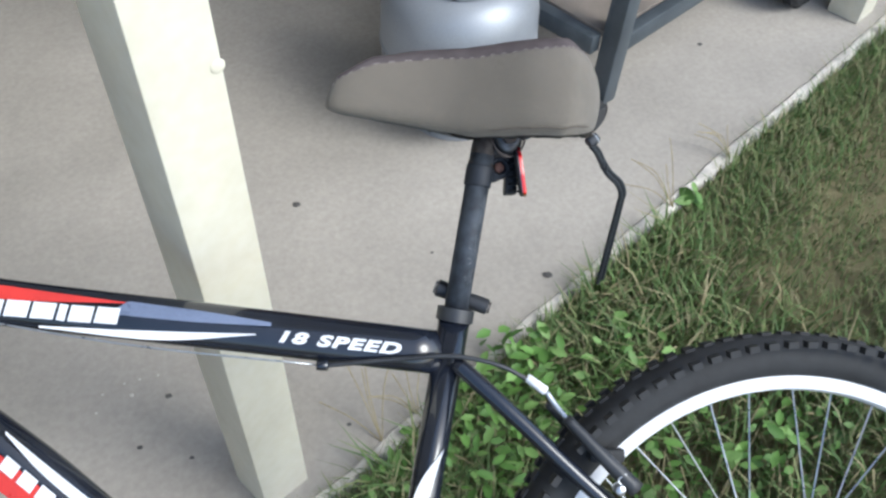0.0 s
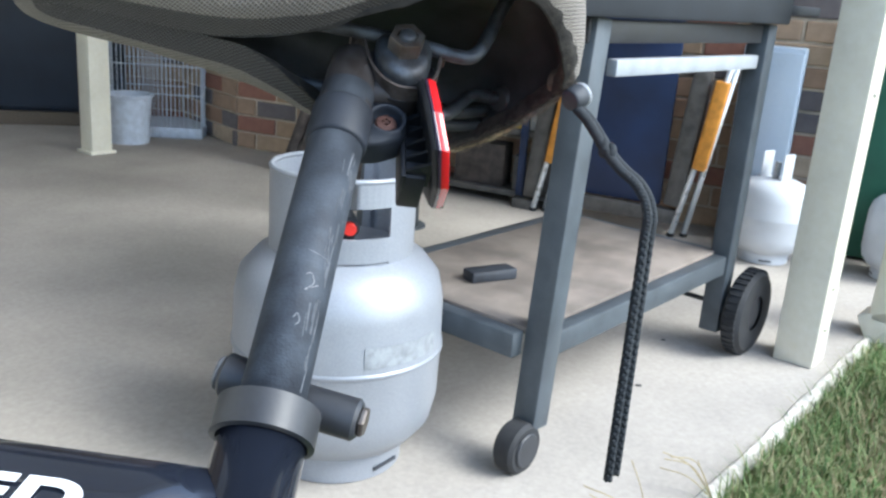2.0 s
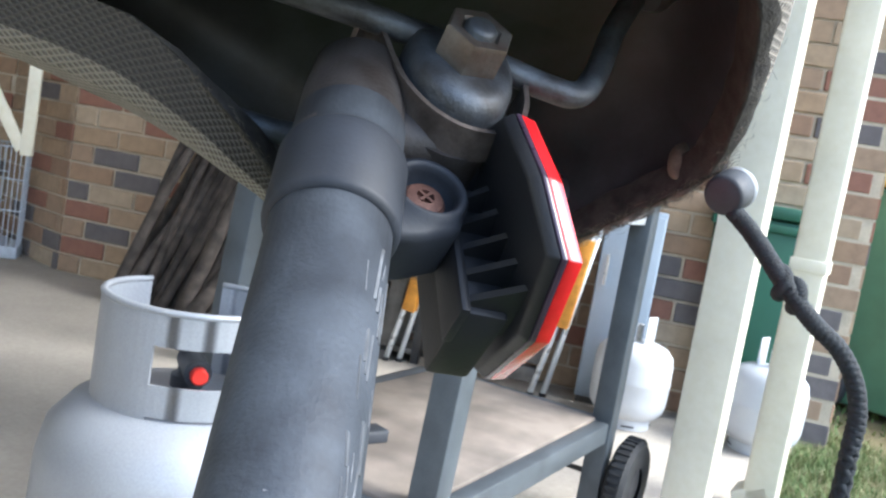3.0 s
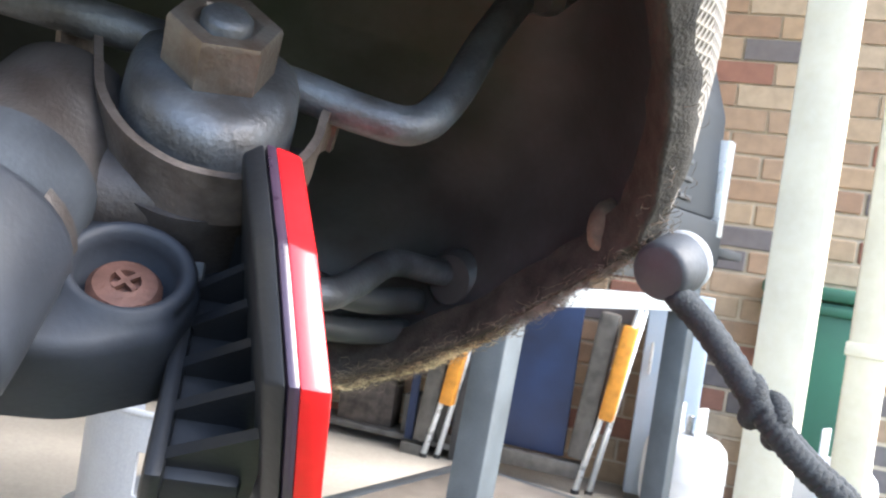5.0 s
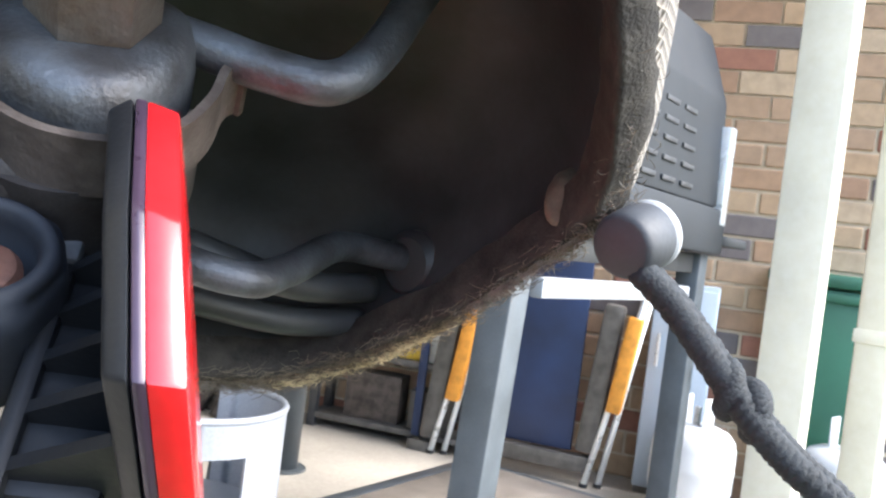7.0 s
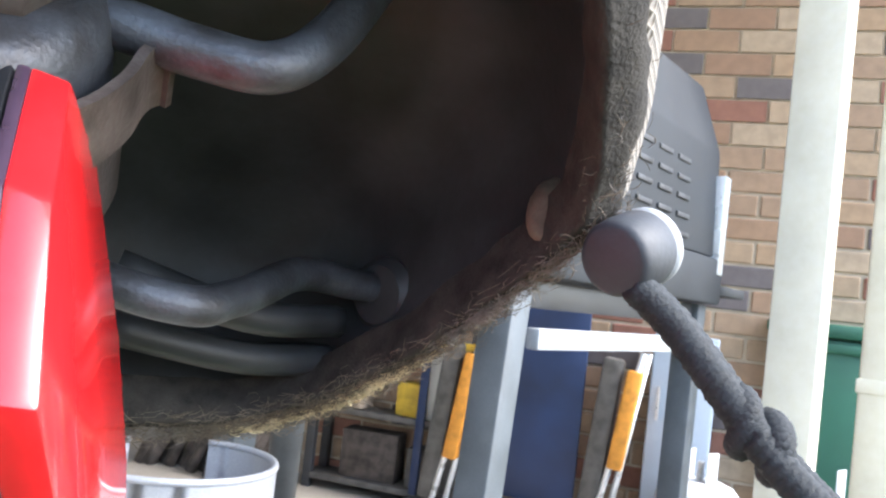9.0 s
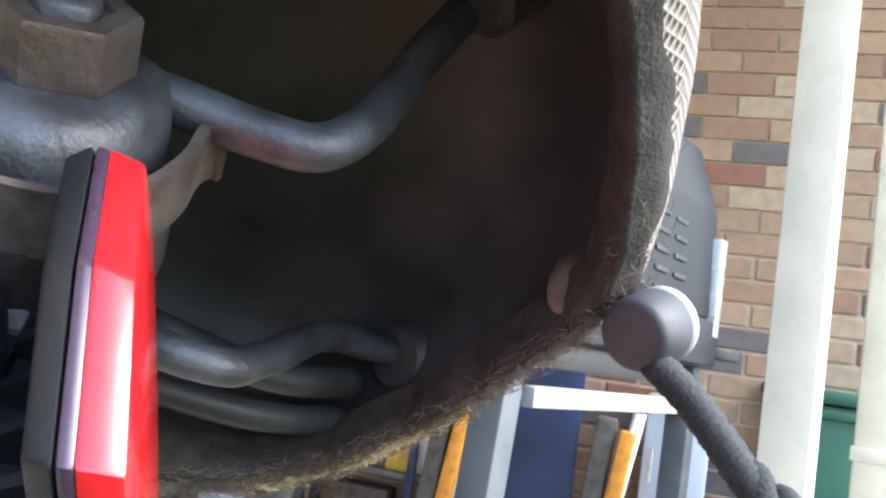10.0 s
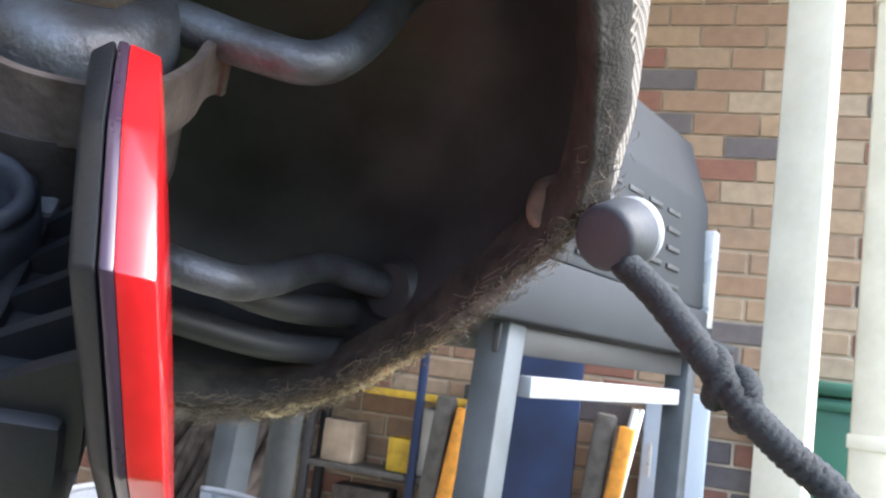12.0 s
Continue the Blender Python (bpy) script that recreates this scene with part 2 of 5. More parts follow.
def thing(name, m, label, category, group="", kind=""):
    ob = new(name)
    ob.matrix_world = m
    ob.empty_display_size = 0.05
    return tagged(ob, label, category, group, kind)


def box(bm, lo, hi, bevel=0.0, m=None, seg=2):
    r = bmesh.ops.create_cube(bm, size=1)
    vs = r["verts"]
    for v in vs:
        v.co = Vector([lo[i] + (v.co[i] + 0.5) * (hi[i] - lo[i]) for i in range(3)])
    if bevel:
        es = list({e for v in vs for e in v.link_edges})
        out = bmesh.ops.bevel(bm, geom=es, offset=bevel, segments=seg, affect="EDGES", profile=0.5)
        vs = list({v for f in out["faces"] for v in f.verts} | {v for v in vs if v.is_valid})
    if m is not None:
        bmesh.ops.transform(bm, matrix=m, verts=vs)
    return bm


def bx(lo, hi, bevel=0.0, m=None, seg=2):
    return box(bmesh.new(), lo, hi, bevel, m, seg)


def axis_frame(p, q):
    """A matrix whose z runs from p to q, at p."""
    d = Vector(q) - Vector(p)
    return Matrix.Translation(p) @ d.to_track_quat("Z", "X").to_matrix().to_4x4(), d.length


def lathe(profile, seg=32, m=None, bm=None):
    """A turned body: profile of (radius, height)."""
    bm = bm or bmesh.new()
    rings = []
    for r, z in profile:
        if r < 1e-6:
            rings.append([bm.verts.new((0, 0, z))])
        else:
            rings.append([bm.verts.new((r * math.cos(2 * math.pi * i / seg), r * math.sin(2 * math.pi * i / seg), z)) for i in range(seg)])
    for a, c in zip(rings, rings[1:]):
        for i in range(seg):
            j = (i + 1) % seg
            f = [a[i % len(a)], a[j % len(a)], c[j % len(c)], c[i % len(c)]]
            f = list(dict.fromkeys(f))
            if len(f) > 2:
                bm.faces.new(f)
    if m is not None:
        bmesh.ops.transform(bm, matrix=m, verts=[v for r in rings for v in r])
    return bm


def rod(p, q, r, r2=None, seg=16, bevel=0.0, bm=None):
    m, n = axis_frame(p, q)
    r2 = r if r2 is None else r2
    b = min(bevel, r * 0.6)
    prof = [(0, 0), (r - b, 0), (r, b), (r2, n - b), (r2 - b, n), (0, n)] if b else [(0, 0), (r, 0), (r2, n), (0, n)]
    return lathe(prof, seg, m, bm)


def spline(points, n=8):
    """Catmull-Rom through the points."""
    ps = [Vector(p) for p in points]
    ps = [ps[0] * 2 - ps[1], *ps, ps[-1] * 2 - ps[-2]]
    out = []
    for i in range(1, len(ps) - 2):
        a, b, c, d = ps[i - 1:i + 3]
        for k in range(n):
            t = k / n
            out.append(0.5 * ((2 * b) + (c - a) * t + (2 * a - 5 * b + 4 * c - d) * t * t + (3 * b - a - 3 * c + d) * t ** 3))
    out.append(ps[-2])
    return out


def tube(points, r, seg=12, n=8, bm=None, squash=1.0):
    """A round bar along a smooth path; r may be a function of 0..1."""
    bm = bm or bmesh.new()
    ps = spline(points, n)
    rings = []
    up = Vector((0.13, 0.21, 1))
    for i, p in enumerate(ps):
        d = (ps[min(i + 1, len(ps) - 1)] - ps[max(i - 1, 0)]).normalized()
        s = d.cross(up)
        s = s.normalized() if s.length > 1e-6 else Vector((1, 0, 0))
        u = s.cross(d)
        up = u
        rr = r(i / (len(ps) - 1)) if callable(r) else r
        rings.append([bm.verts.new(p + s * (rr * squash * math.cos(2 * math.pi * k / seg)) + u * (rr * math.sin(2 * math.pi * k / seg))) for k in range(seg)])
    for a, c in zip(rings, rings[1:]):
        for k in range(seg):
            bm.faces.new((a[k], a[(k + 1) % seg], c[(k + 1) % seg], c[k]))
    bm.faces.new(rings[0][::-1])
    bm.faces.new(rings[-1])
    return bm


def interp(x, table):
    for (a, u), (c, v) in zip(table, table[1:]):
        if x <= c:
            k = (x - a) / (c - a)
            k = max(0.0, min(1.0, k))
            return u + (v - u) * k
    return table[-1][1]


def prism(outline, lo, hi, axis=1, bevel=0.0):
    """An outline of (a, b) pairs raised between lo and hi along an axis."""
    bm = bmesh.new()
    def co(a, b, c):
        return ((c, a, b), (a, c, b), (a, b, c))[axis]
    A = [bm.verts.new(co(a, b, lo)) for a, b in outline]
    B = [bm.verts.new(co(a, b, hi)) for a, b in outline]
    bm.faces.new(A)
    bm.faces.new(B[::-1])
    for i in range(len(A)):
        j = (i + 1) % len(A)
        bm.faces.new((A[i], B[i], B[j], A[j]))
    bmesh.ops.recalc_face_normals(bm, faces=bm.faces)
    if bevel:
        bmesh.ops.bevel(bm, geom=list(bm.edges), offset=bevel, segments=2, affect="EDGES", profile=0.5)
    return bm


# ---- the ground: slab and lawn ----
EDGE = Vector((-0.014, 0.625, 0))
U = Vector((0.726, 0.687, 0)).normalized()
V = Vector((-U.y, U.x, 0))
PATIO = Matrix.Translation(EDGE) @ Matrix((U, V, (0, 0, 1))).transposed().to_4x4()


def lawn_height(v):
    """Height of the lawn at v metres in from the slab's edge (minus: out)."""
    k = max(0.0, min(1.0, (-v - 0.32) / 0.5))
    return -0.025 + 0.19 * k * k * (3 - 2 * k)


floor = new("floor")
floor.matrix_world = PATIO
tagged(floor, "bare beige concrete patio slab with faint stains", "floor", kind="structure")
part("slab", bx((-6, 0.012, -0.12), (7, 8, 0.0), 0.004), CONCRETE, floor)
bm = bmesh.new()
prev = None
rnd = random.Random(4)
for i in range(261):
    u = -6 + i * 0.05
    o = rnd.uniform(-0.006, 0.006)
    w = 0.003 + rnd.uniform(0, 0.008)
    row = [bm.verts.new(c) for c in ((u, o - 0.004, -0.12), (u, o, -0.008 + rnd.uniform(-0.004, 0.002)), (u, o + 0.008, 0.003), (u, w + 0.012, 0.004), (u, w + 0.02, -0.004))]
    if prev:
        for k in range(4):
            bm.faces.new((prev[k], row[k], row[k + 1], prev[k + 1]))
    prev = row
part("slab_edge", bm, SLAB_EDGE, floor, "pale worn lip of the slab")

bm = bmesh.new()
rows = []
for v in [-3000, -300, -40, -12, -6, -3, -2, -1.4, -1.0, -0.9, -0.8, -0.7, -0.6, -0.5, -0.4, -0.32, -0.2, -0.1, 0.005, 40, 3000]:
    rows.append([bm.verts.new((u, v, lawn_height(v) if v < 0.01 else -0.13)) for u in (-3000, -40, -6, -3, -1, 0, 1, 2, 3, 5, 8, 40, 3000)])
for a, c in zip(rows, rows[1:]):
    for k in range(len(a) - 1):
        bm.faces.new((a[k], a[k + 1], c[k + 1], c[k]))
ground = part("ground", bm, SOIL, None, smooth=True)
ground.matrix_world = PATIO
tagged(ground, "patchy lawn soil beside the slab, rising towards the path", "ground", kind="structure")


def blades(n, u0, u1, v0, v1, tall, seed, wide=0.0028):
    rng = np.random.default_rng(seed)
    verts, faces = [], []
    for i in range(n):
        u = rng.uniform(u0, u1)
        v = v1 - (v1 - v0) * rng.random() ** 1.3
        z = lawn_height(v) - 0.004
        patch = noise.noise(Vector((u * 3.1, v * 3.1, seed)))
        bald = noise.noise(Vector((u * 4.7 + 9, v * 4.7, 3)))
        if bald > 0.12 and v < -0.08 and rng.random() < 0.4:
            continue
        h = tall * (0.45 + 0.55 * rng.random()) * (0.8 + 0.5 * patch)
        a = rng.uniform(0, 6.283)
        lean = rng.uniform(0.2, 1.25) * h
        dx, dy = math.cos(a) * lean, math.sin(a) * lean
        b = a + 1.57 + rng.uniform(-0.5, 0.5)
        w = wide * (0.6 + 0.8 * rng.random())
        wx, wy = math.cos(b) * w / 2, math.sin(b) * w / 2
        k = len(verts)
        verts += [(u - wx, v - wy, z), (u + wx, v + wy, z), (u + dx * 0.4 + wx * 0.8, v + dy * 0.4 + wy * 0.8, z + h * 0.62), (u + dx * 0.4 - wx * 0.8, v + dy * 0.4 - wy * 0.8, z + h * 0.62), (u + dx, v + dy, z + h * 0.9)]
        faces += [(k, k + 1, k + 2, k + 3), (k + 3, k + 2, k + 4)]
    me = bpy.data.meshes.new("grass")
    me.from_pydata(verts, [], faces)
    me.materials.append(GRASS)
    ob = new("grass", me)
    ob.matrix_world = PATIO
    return tagged(ob, "short patchy green lawn grass with dry straw tufts", "grass", kind="stuff")


blades(78000, -0.4, 3.2, -1.1, -0.012, 0.055, 1, 0.0019)
blades(9000, -0.4, 3.2, -0.2, -0.005, 0.085, 2, 0.0026)
blades(3600, -0.1, 0.75, -0.62, -0.03, 0.14, 7, 0.0042)
blades(9000, 3.2, 9.0, -4.0, -0.02, 0.07, 3, 0.008)
blades(9000, -0.6, 3.2, -3.0, -1.1, 0.06, 5, 0.006)


def weed_clump(u, v, n, spread, size, seed, tall=0.10):
    rng = random.Random(seed)
    bm = bmesh.new()
    for i in range(n):
        a, r = rng.uniform(0, 6.28), spread * rng.random() ** 0.6
        x, y = r * math.cos(a), r * math.sin(a) * 0.8
        h = rng.uniform(0.25, 1.0) * tall
        s = size * rng.uniform(0.6, 1.2)
        m = pose(x, y, h, rng.uniform(-40, 40), rng.uniform(-40, 40), rng.uniform(0, 360))
        ps = [(0, -s * 0.7, -s * 0.1), (s * 0.34, -s * 0.2, 0.0), (s * 0.3, s * 0.35, 0.0), (0, s * 0.8, -s * 0.12), (-s * 0.3, s * 0.35, 0.0), (-s * 0.34, -s * 0.2, 0.0), (0, s * 0.1, -s * 0.09)]
        vs = [bm.verts.new(m @ Vector(p)) for p in ps]
        for k in range(6):
            bm.faces.new((vs[k], vs[(k + 1) % 6], vs[6]))
    ob = part("leaves", bm, WEED, None, smooth=True)
    top = thing("weed", PATIO @ pose(u, v, lawn_height(v)), "low leafy green weed growing against the slab edge", "weed", "weeds along the slab")
    ob.parent = top
    for i in range(max(3, n // 10)):
        a, r = rng.uniform(0, 6.28), spread * rng.random() * 0.7
        x, y = r * math.cos(a), r * math.sin(a) * 0.8
        part("stem", rod((x * 0.4, y * 0.4, 0), (x, y, tall * rng.uniform(0.5, 0.95)), 0.0016, 0.0008, 5), WEED, top)
    return top


weed_clump(0.245, -0.045, 70, 0.085, 0.024, 11, 0.10)
weed_clump(0.12, -0.05, 60, 0.085, 0.02, 12, 0.08)
weed_clump(0.02, -0.045, 46, 0.07, 0.018, 13, 0.06)
weed_clump(0.16, -0.2, 60, 0.10, 0.018, 14, 0.06)
weed_clump(0.30, -0.26, 60, 0.10, 0.017, 15, 0.05)
weed_clump(0.845, -0.012, 9, 0.022, 0.032, 16, 0.06)
weed_clump(0.42, -0.38, 60, 0.12, 0.016, 17, 0.045)
weed_clump(-0.10, -0.06, 40, 0.07, 0.016, 18, 0.06)
for k, (u, v) in enumerate(((0.24, -0.16), (0.40, -0.16), (0.06, -0.17), (0.22, -0.38), (0.36, -0.48), (0.52, -0.46), (0.10, -0.32))):
    weed_clump(u, v, 46, 0.10, 0.021, 30 + k, 0.085)


def dry_stalk(u, v, h, seed):
    rng = random.Random(seed)
    top = thing("dry_grass_tuft", PATIO @ pose(u, v, 0.001), "thin dry grass stalks straying over the concrete", "grass", "dry stalks")
    for k in range(5):
        a = rng.uniform(0.6, 2.6)
        e = (math.cos(a) * h * 0.7, math.sin(a) * h * 0.7, h * rng.uniform(0.1, 0.7))
        part("stalk", tube([(0, 0, 0), (e[0] * 0.4, e[1] * 0.5, e[2] * 0.8), e], 0.0009, 5, 5), DRYGRASS, top)
    return top


dry_stalk(0.80, 0.0, 0.16, 1)
dry_stalk(1.02, 0.0, 0.13, 2)
dry_stalk(-0.02, 0.02, 0.18, 3)
dry_stalk(0.06, 0.015, 0.12, 4)

for i, (x, y, s) in enumerate([(-0.234, 1.184, 0.010), (0.279, 0.99, 0.011), (0.10, 0.86, 0.005), (0.75, 1.75, 0.008), (-0.42, 0.72, 0.007), (-0.45, 0.62, 0.006), (-0.36, 0.60, 0.005), (0.9, 2.0, 0.006), (0.05, 1.05, 0.004), (-0.1, 0.66, 0.005)]):
    bm = bmesh.new()
    bmesh.ops.create_icosphere(bm, subdivisions=1, radius=s)
    for v in bm.verts:
        v.co = Vector((v.co.x, v.co.y * 0.7, v.co.z * 0.25 + s * 0.2)) * (1 + 0.3 * noise.noise(v.co * 300))
    ob = part("gravel_crumb", bm, DARKGREY, None)
    ob.location = (x, y, 0.0)
    tagged(ob, "small dark crumb of dirt on the concrete", "dirt", "crumbs on the slab")


for x, y, r in [(-0.539, 0.687, 0.0022), (-0.485, 0.722, 0.004), (-0.503, 0.746, 0.0022), (-0.478, 0.755, 0.0024), (-0.447, 0.763, 0.002), (-0.536, 0.724, 0.0022)]:
    bm = bmesh.new()
    bmesh.ops.create_icosphere(bm, subdivisions=1, radius=r)
    for v in bm.verts:
        v.co.z = v.co.z * 0.4 + r * 0.3
    ob = part("pale_speck", bm, SLAB_EDGE, None)
    ob.location = (x, y, 0.0)
    tagged(ob, "tiny pale speck of grit on the concrete", "dirt", "crumbs on the slab")


# ---- posts, walls, roof ----
def timber_post(name, corner, label, w=0.09, h=2.5):
    """A square painted post whose outer front corner stands at the given place."""
    t = thing(name, Matrix.Translation(corner) @ PATIO.to_3x3().to_4x4(), label, "post", kind="structure")
    part("shaft", bx((0, 0, 0.0), (w, w, h), 0.004), CREAM, t)
    return t


post_a = timber_post("post_1", (-0.224, 0.504, -0.03), "cream-painted square timber patio post with small knots", 0.084)
bm = bmesh.new()
lathe([(0, 0.0012), (0.005, 0.0010), (0.007, 0.0005), (0.008, 0)], 14, pose(0.078, -0.0005, 0.875, 90), bm)
part("knot", bm, CREAM, post_a)
post_b = timber_post("post_2", (1.19, 1.84, 0), "cream-painted square timber patio post with bolts near its foot")
for z in (0.09, 0.19, 0.62):
    part("bolt", lathe([(0, 0.007), (0.006, 0.006), (0.010, 0.002), (0.011, 0)], 6, pose(0.045, 0, z, 90)), CREAM, post_b)
inner = timber_post("post_3", (-0.85, 3.86, 0), "cream-painted timber post under the patio roof")
part("foot_plate", bx((-0.012, -0.012, 0), (0.102, 0.102, 0.012), 0.002), CREAM, inner)

wb = thing("wall_bracket", Matrix.Translation((-0.455, 4.005, 0.455)), "cream-painted timber bracket against the brick corner", "bracket", kind="structure")
part("upright", bx((-0.005, -0.005, 0.0), (0.04, 0.035, 0.70), 0.003), CREAM, wb)
part("brace", bx((-0.022, -0.0035, 0.0), (0.022, 0.0315, 0.80), 0.003, pose(0.0, 0.0, 0.02, 0, -29.5, 0)), CREAM, wb)

dp = thing("downpipe", Matrix.Translation((1.50, 1.99, -0.02)) @ PATIO.to_3x3().to_4x4(), "cream rectangular downpipe with an angled shoe above the lawn", "downpipe", kind="structure")
part("pipe", bx((0, 0, 0.06), (0.10, 0.075, 2.5), 0.008), CREAM, dp)
part("shoe", bx((0, -0.03, -0.02), (0.10, 0.06, 0.11), 0.008, pose(0, 0, 0.0, -28)), CREAM, dp)
for z in (0.62, 1.6):
    part("strap", bx((-0.004, -0.004, z), (0.104, 0.079, z + 0.03), 0.002), CREAM, dp)

bm = bmesh.new()
prev = None
for i in range(131):
    row = [bm.verts.new((-6 + 0.1 * i, v, 2.47 + 0.012 * (i % 2))) for v in (-0.3, 8)]
    if prev:
        bm.faces.new((prev[0], row[0], row[1], prev[1]))
    prev = row
# Roof out of view, added to shade the patio and pass some daylight.
roof = part("ceiling", bm, ROOFSHEET)
roof.matrix_world = PATIO
tagged(roof, "unseen corrugated patio roof, added and made translucent to tune the light", "ceiling", kind="structure")
beam = part("roof_beam", bx((-6, 0.0, 2.30), (7, 0.09, 2.45), 0.004), CREAM)
beam.matrix_world = PATIO
tagged(beam, "cream roof beam over the posts", "beam", kind="structure")

WALL_A, WALL_B = Vector((-0.30, 4.18, 0)), Vector((2.20, 2.60, 0))


def brick_mesh(l, h, d):
    bm = bmesh.new()
    box(bm, (0, 0, 0), (l, d, h), 0.004, seg=1)
    me = bpy.data.meshes.new("brick")
    bm.to_mesh(me)
    bm.free()
    me.materials.append(BRICK)
    return me


FULL, HALF = brick_mesh(0.200, 0.066, 0.02), brick_mesh(0.095, 0.066, 0.02)
COURSE, STEP = 0.075, 0.209
BRICKS = []


def brick_wall(name, a, b, height, label):
    """A mortar wall from a to b (outer face to the right of the way) whose bricks stand proud of the joints."""
    d = (b - a)
    n = d.length
    x = d.normalized()
    y = Vector((-x.y, x.x, 0))
    m = Matrix.Translation(a) @ Matrix((x, y, (0, 0, 1))).transposed().to_4x4()
    w = new(name)
    w.matrix_world = m
    tagged(w, label, "wall", kind="structure")
    part("mortar", bx((0, 0.006, -0.1), (n, 0.11, height)), MORTAR, w)
    BRICKS.append((w, n, height))
    return w


brick_wall("wall_house", WALL_A, WALL_B, 2.45, "mixed brown, cream and red brick house wall")
RET = WALL_A + Vector((-0.30, 0.48, 0))
brick_wall("wall_return", RET, WALL_A, 2.45, "short return of the mixed brick house wall")
brick_wall("wall_side", WALL_B, WALL_B + Vector((1.6, 2.55, 0)), 2.45, "side of the mixed brick house")
brick_wall("wall_back", RET + Vector((-2.8, 0.9, 0)), RET, 2.45, "shaded mixed brick wall at the back of the patio")
for name, lo, hi in (("wall_left", (-6.1, 0, -0.1), (-6, 8, 2.45)), ("wall_far", (-6, 8, -0.1), (7, 8.1, 2.45))):
    w = part(name, bx(lo, hi), CREAM)
    w.matrix_world = PATIO
    tagged(w, "plain cream wall closing the patio", "wall", kind="structure")


# ---- the bicycle, in its own leaning frame: x to the rear, y away from the near side, z up the frame ----
BX, BY = Vector((0.9978, 0.0136, -0.0654)), Vector((-0.0585, 0.6491, -0.7585))
BZ = BX.cross(BY)
BIKE = Matrix.Translation((0.059, 0.4564, 0.6273)) @ Matrix((BX, BY, BZ)).transposed().to_4x4()
bike = thing("bicycle", BIKE, "black mountain bicycle with red and white decals, leaning over", "bicycle")
AX = Vector((0.14, 0, 0.99))
HEAD_T, HEAD_B, BB = (-0.60, 0, 0.03), (-0.63, 0, -0.10), (-0.082, 0, -0.50)
RW = Vector((0.365, 0, -0.359))
FW = Vector((-0.70, 0, -0.525))

# frame tubes
part("seat_tube", rod(tuple(AX * -0.505), tuple(AX * -0.012), 0.0165, seg=28), FRAMEBLACK, bike, smooth=True)
tt = [(-0.62, 0, 0.006), (-0.456, 0, -0.017), (-0.236, 0, -0.038), (-0.018, 0, -0.0592)]
top_tube = part("top_tube", tube(tt, lambda k: 0.024 - 0.001 * k, 24, 8, squash=0.68), FRAMEBLACK, bike, smooth=True)
down_tube = part("down_tube", tube([(-0.62, 0, -0.045), (-0.449, 0, -0.165), (-0.353, 0, -0.243), (-0.09, 0, -0.47)], 0.028, 24, 8, squash=0.85), FRAMEBLACK, bike, smooth=True)
part("head_tube", rod(HEAD_B, HEAD_T, 0.020, seg=24, bevel=0.003), FRAMEBLACK, bike, smooth=True)
part("bottom_bracket", rod((BB[0], -0.036, BB[2]), (BB[0], 0.036, BB[2]), 0.021, seg=24, bevel=0.003), FRAMEBLACK, bike, smooth=True)
for s in (-1, 1):
    part("seat_stay", tube([(-0.004, s * 0.014, -0.066), (0.055, s * 0.034, -0.117), (0.15, s * 0.048, -0.201), (0.33, s * 0.062, -0.35)], 0.0085, 14, 8), FRAMEBLACK, bike, smooth=True)
    part("chain_stay", tube([(BB[0] + 0.01, s * 0.022, BB[2]), (0.06, s * 0.046, -0.47), (0.345, s * 0.062, -0.365)], 0.009, 12, 8), FRAMEBLACK, bike, smooth=True)
    part("fork_leg", tube([(-0.632, s * 0.05, -0.13), (-0.66, s * 0.055, -0.3), (-0.69, s * 0.05, -0.525)], 0.014, 12, 6), FRAMEBLACK, bike, smooth=True)
part("fork_crown", bx((-0.66, -0.065, -0.135), (-0.605, 0.065, -0.10), 0.008), FRAMEBLACK, bike, smooth=False)


def stripe(name, pts_top, pts_low, y, material, parent, label=""):
    """A thin decal lying on the near side of a tube between two edges."""
    bm = bmesh.new()
    a = spline([(x, y, z) for x, z in pts_top], 6)
    c = spline([(x, y, z) for x, z in pts_low], 6)
    va, vc = [bm.verts.new(p) for p in a], [bm.verts.new(p) for p in c]
    va2, vc2 = [bm.verts.new(p + Vector((0, 0.0006, 0))) for p in a], [bm.verts.new(p + Vector((0, 0.0006, 0))) for p in c]
    for i in range(len(a) - 1):
        bm.faces.new((va[i], vc[i], vc[i + 1], va[i + 1]))
        bm.faces.new((va2[i], va2[i + 1], vc2[i + 1], vc2[i]))
        bm.faces.new((va[i], va[i + 1], va2[i + 1], va2[i]))
        bm.faces.new((vc[i], vc2[i], vc2[i + 1], vc[i + 1]))
    return part(name, bm, material, parent, label)


stripe("blue_decal", [(-0.33, -0.012), (-0.26, -0.020), (-0.19, -0.030)], [(-0.35, -0.025), (-0.27, -0.031), (-0.19, -0.034)], -0.0172, FRAMEBLUE, top_tube, "slate blue painted flash")
stripe("red_decal", [(-0.60, 0.022), (-0.46, 0.002), (-0.33, -0.0135)], [(-0.60, 0.008), (-0.46, -0.012), (-0.33, -0.0145)], -0.0164, FRAMERED, top_tube, "red painted flash")
stripe("white_decal", [(-0.415, -0.038), (-0.32, -0.041), (-0.205, -0.042)], [(-0.415, -0.040), (-0.30, -0.050), (-0.205, -0.043)], -0.0168, FRAMEWHITE, top_tube, "white painted flash")
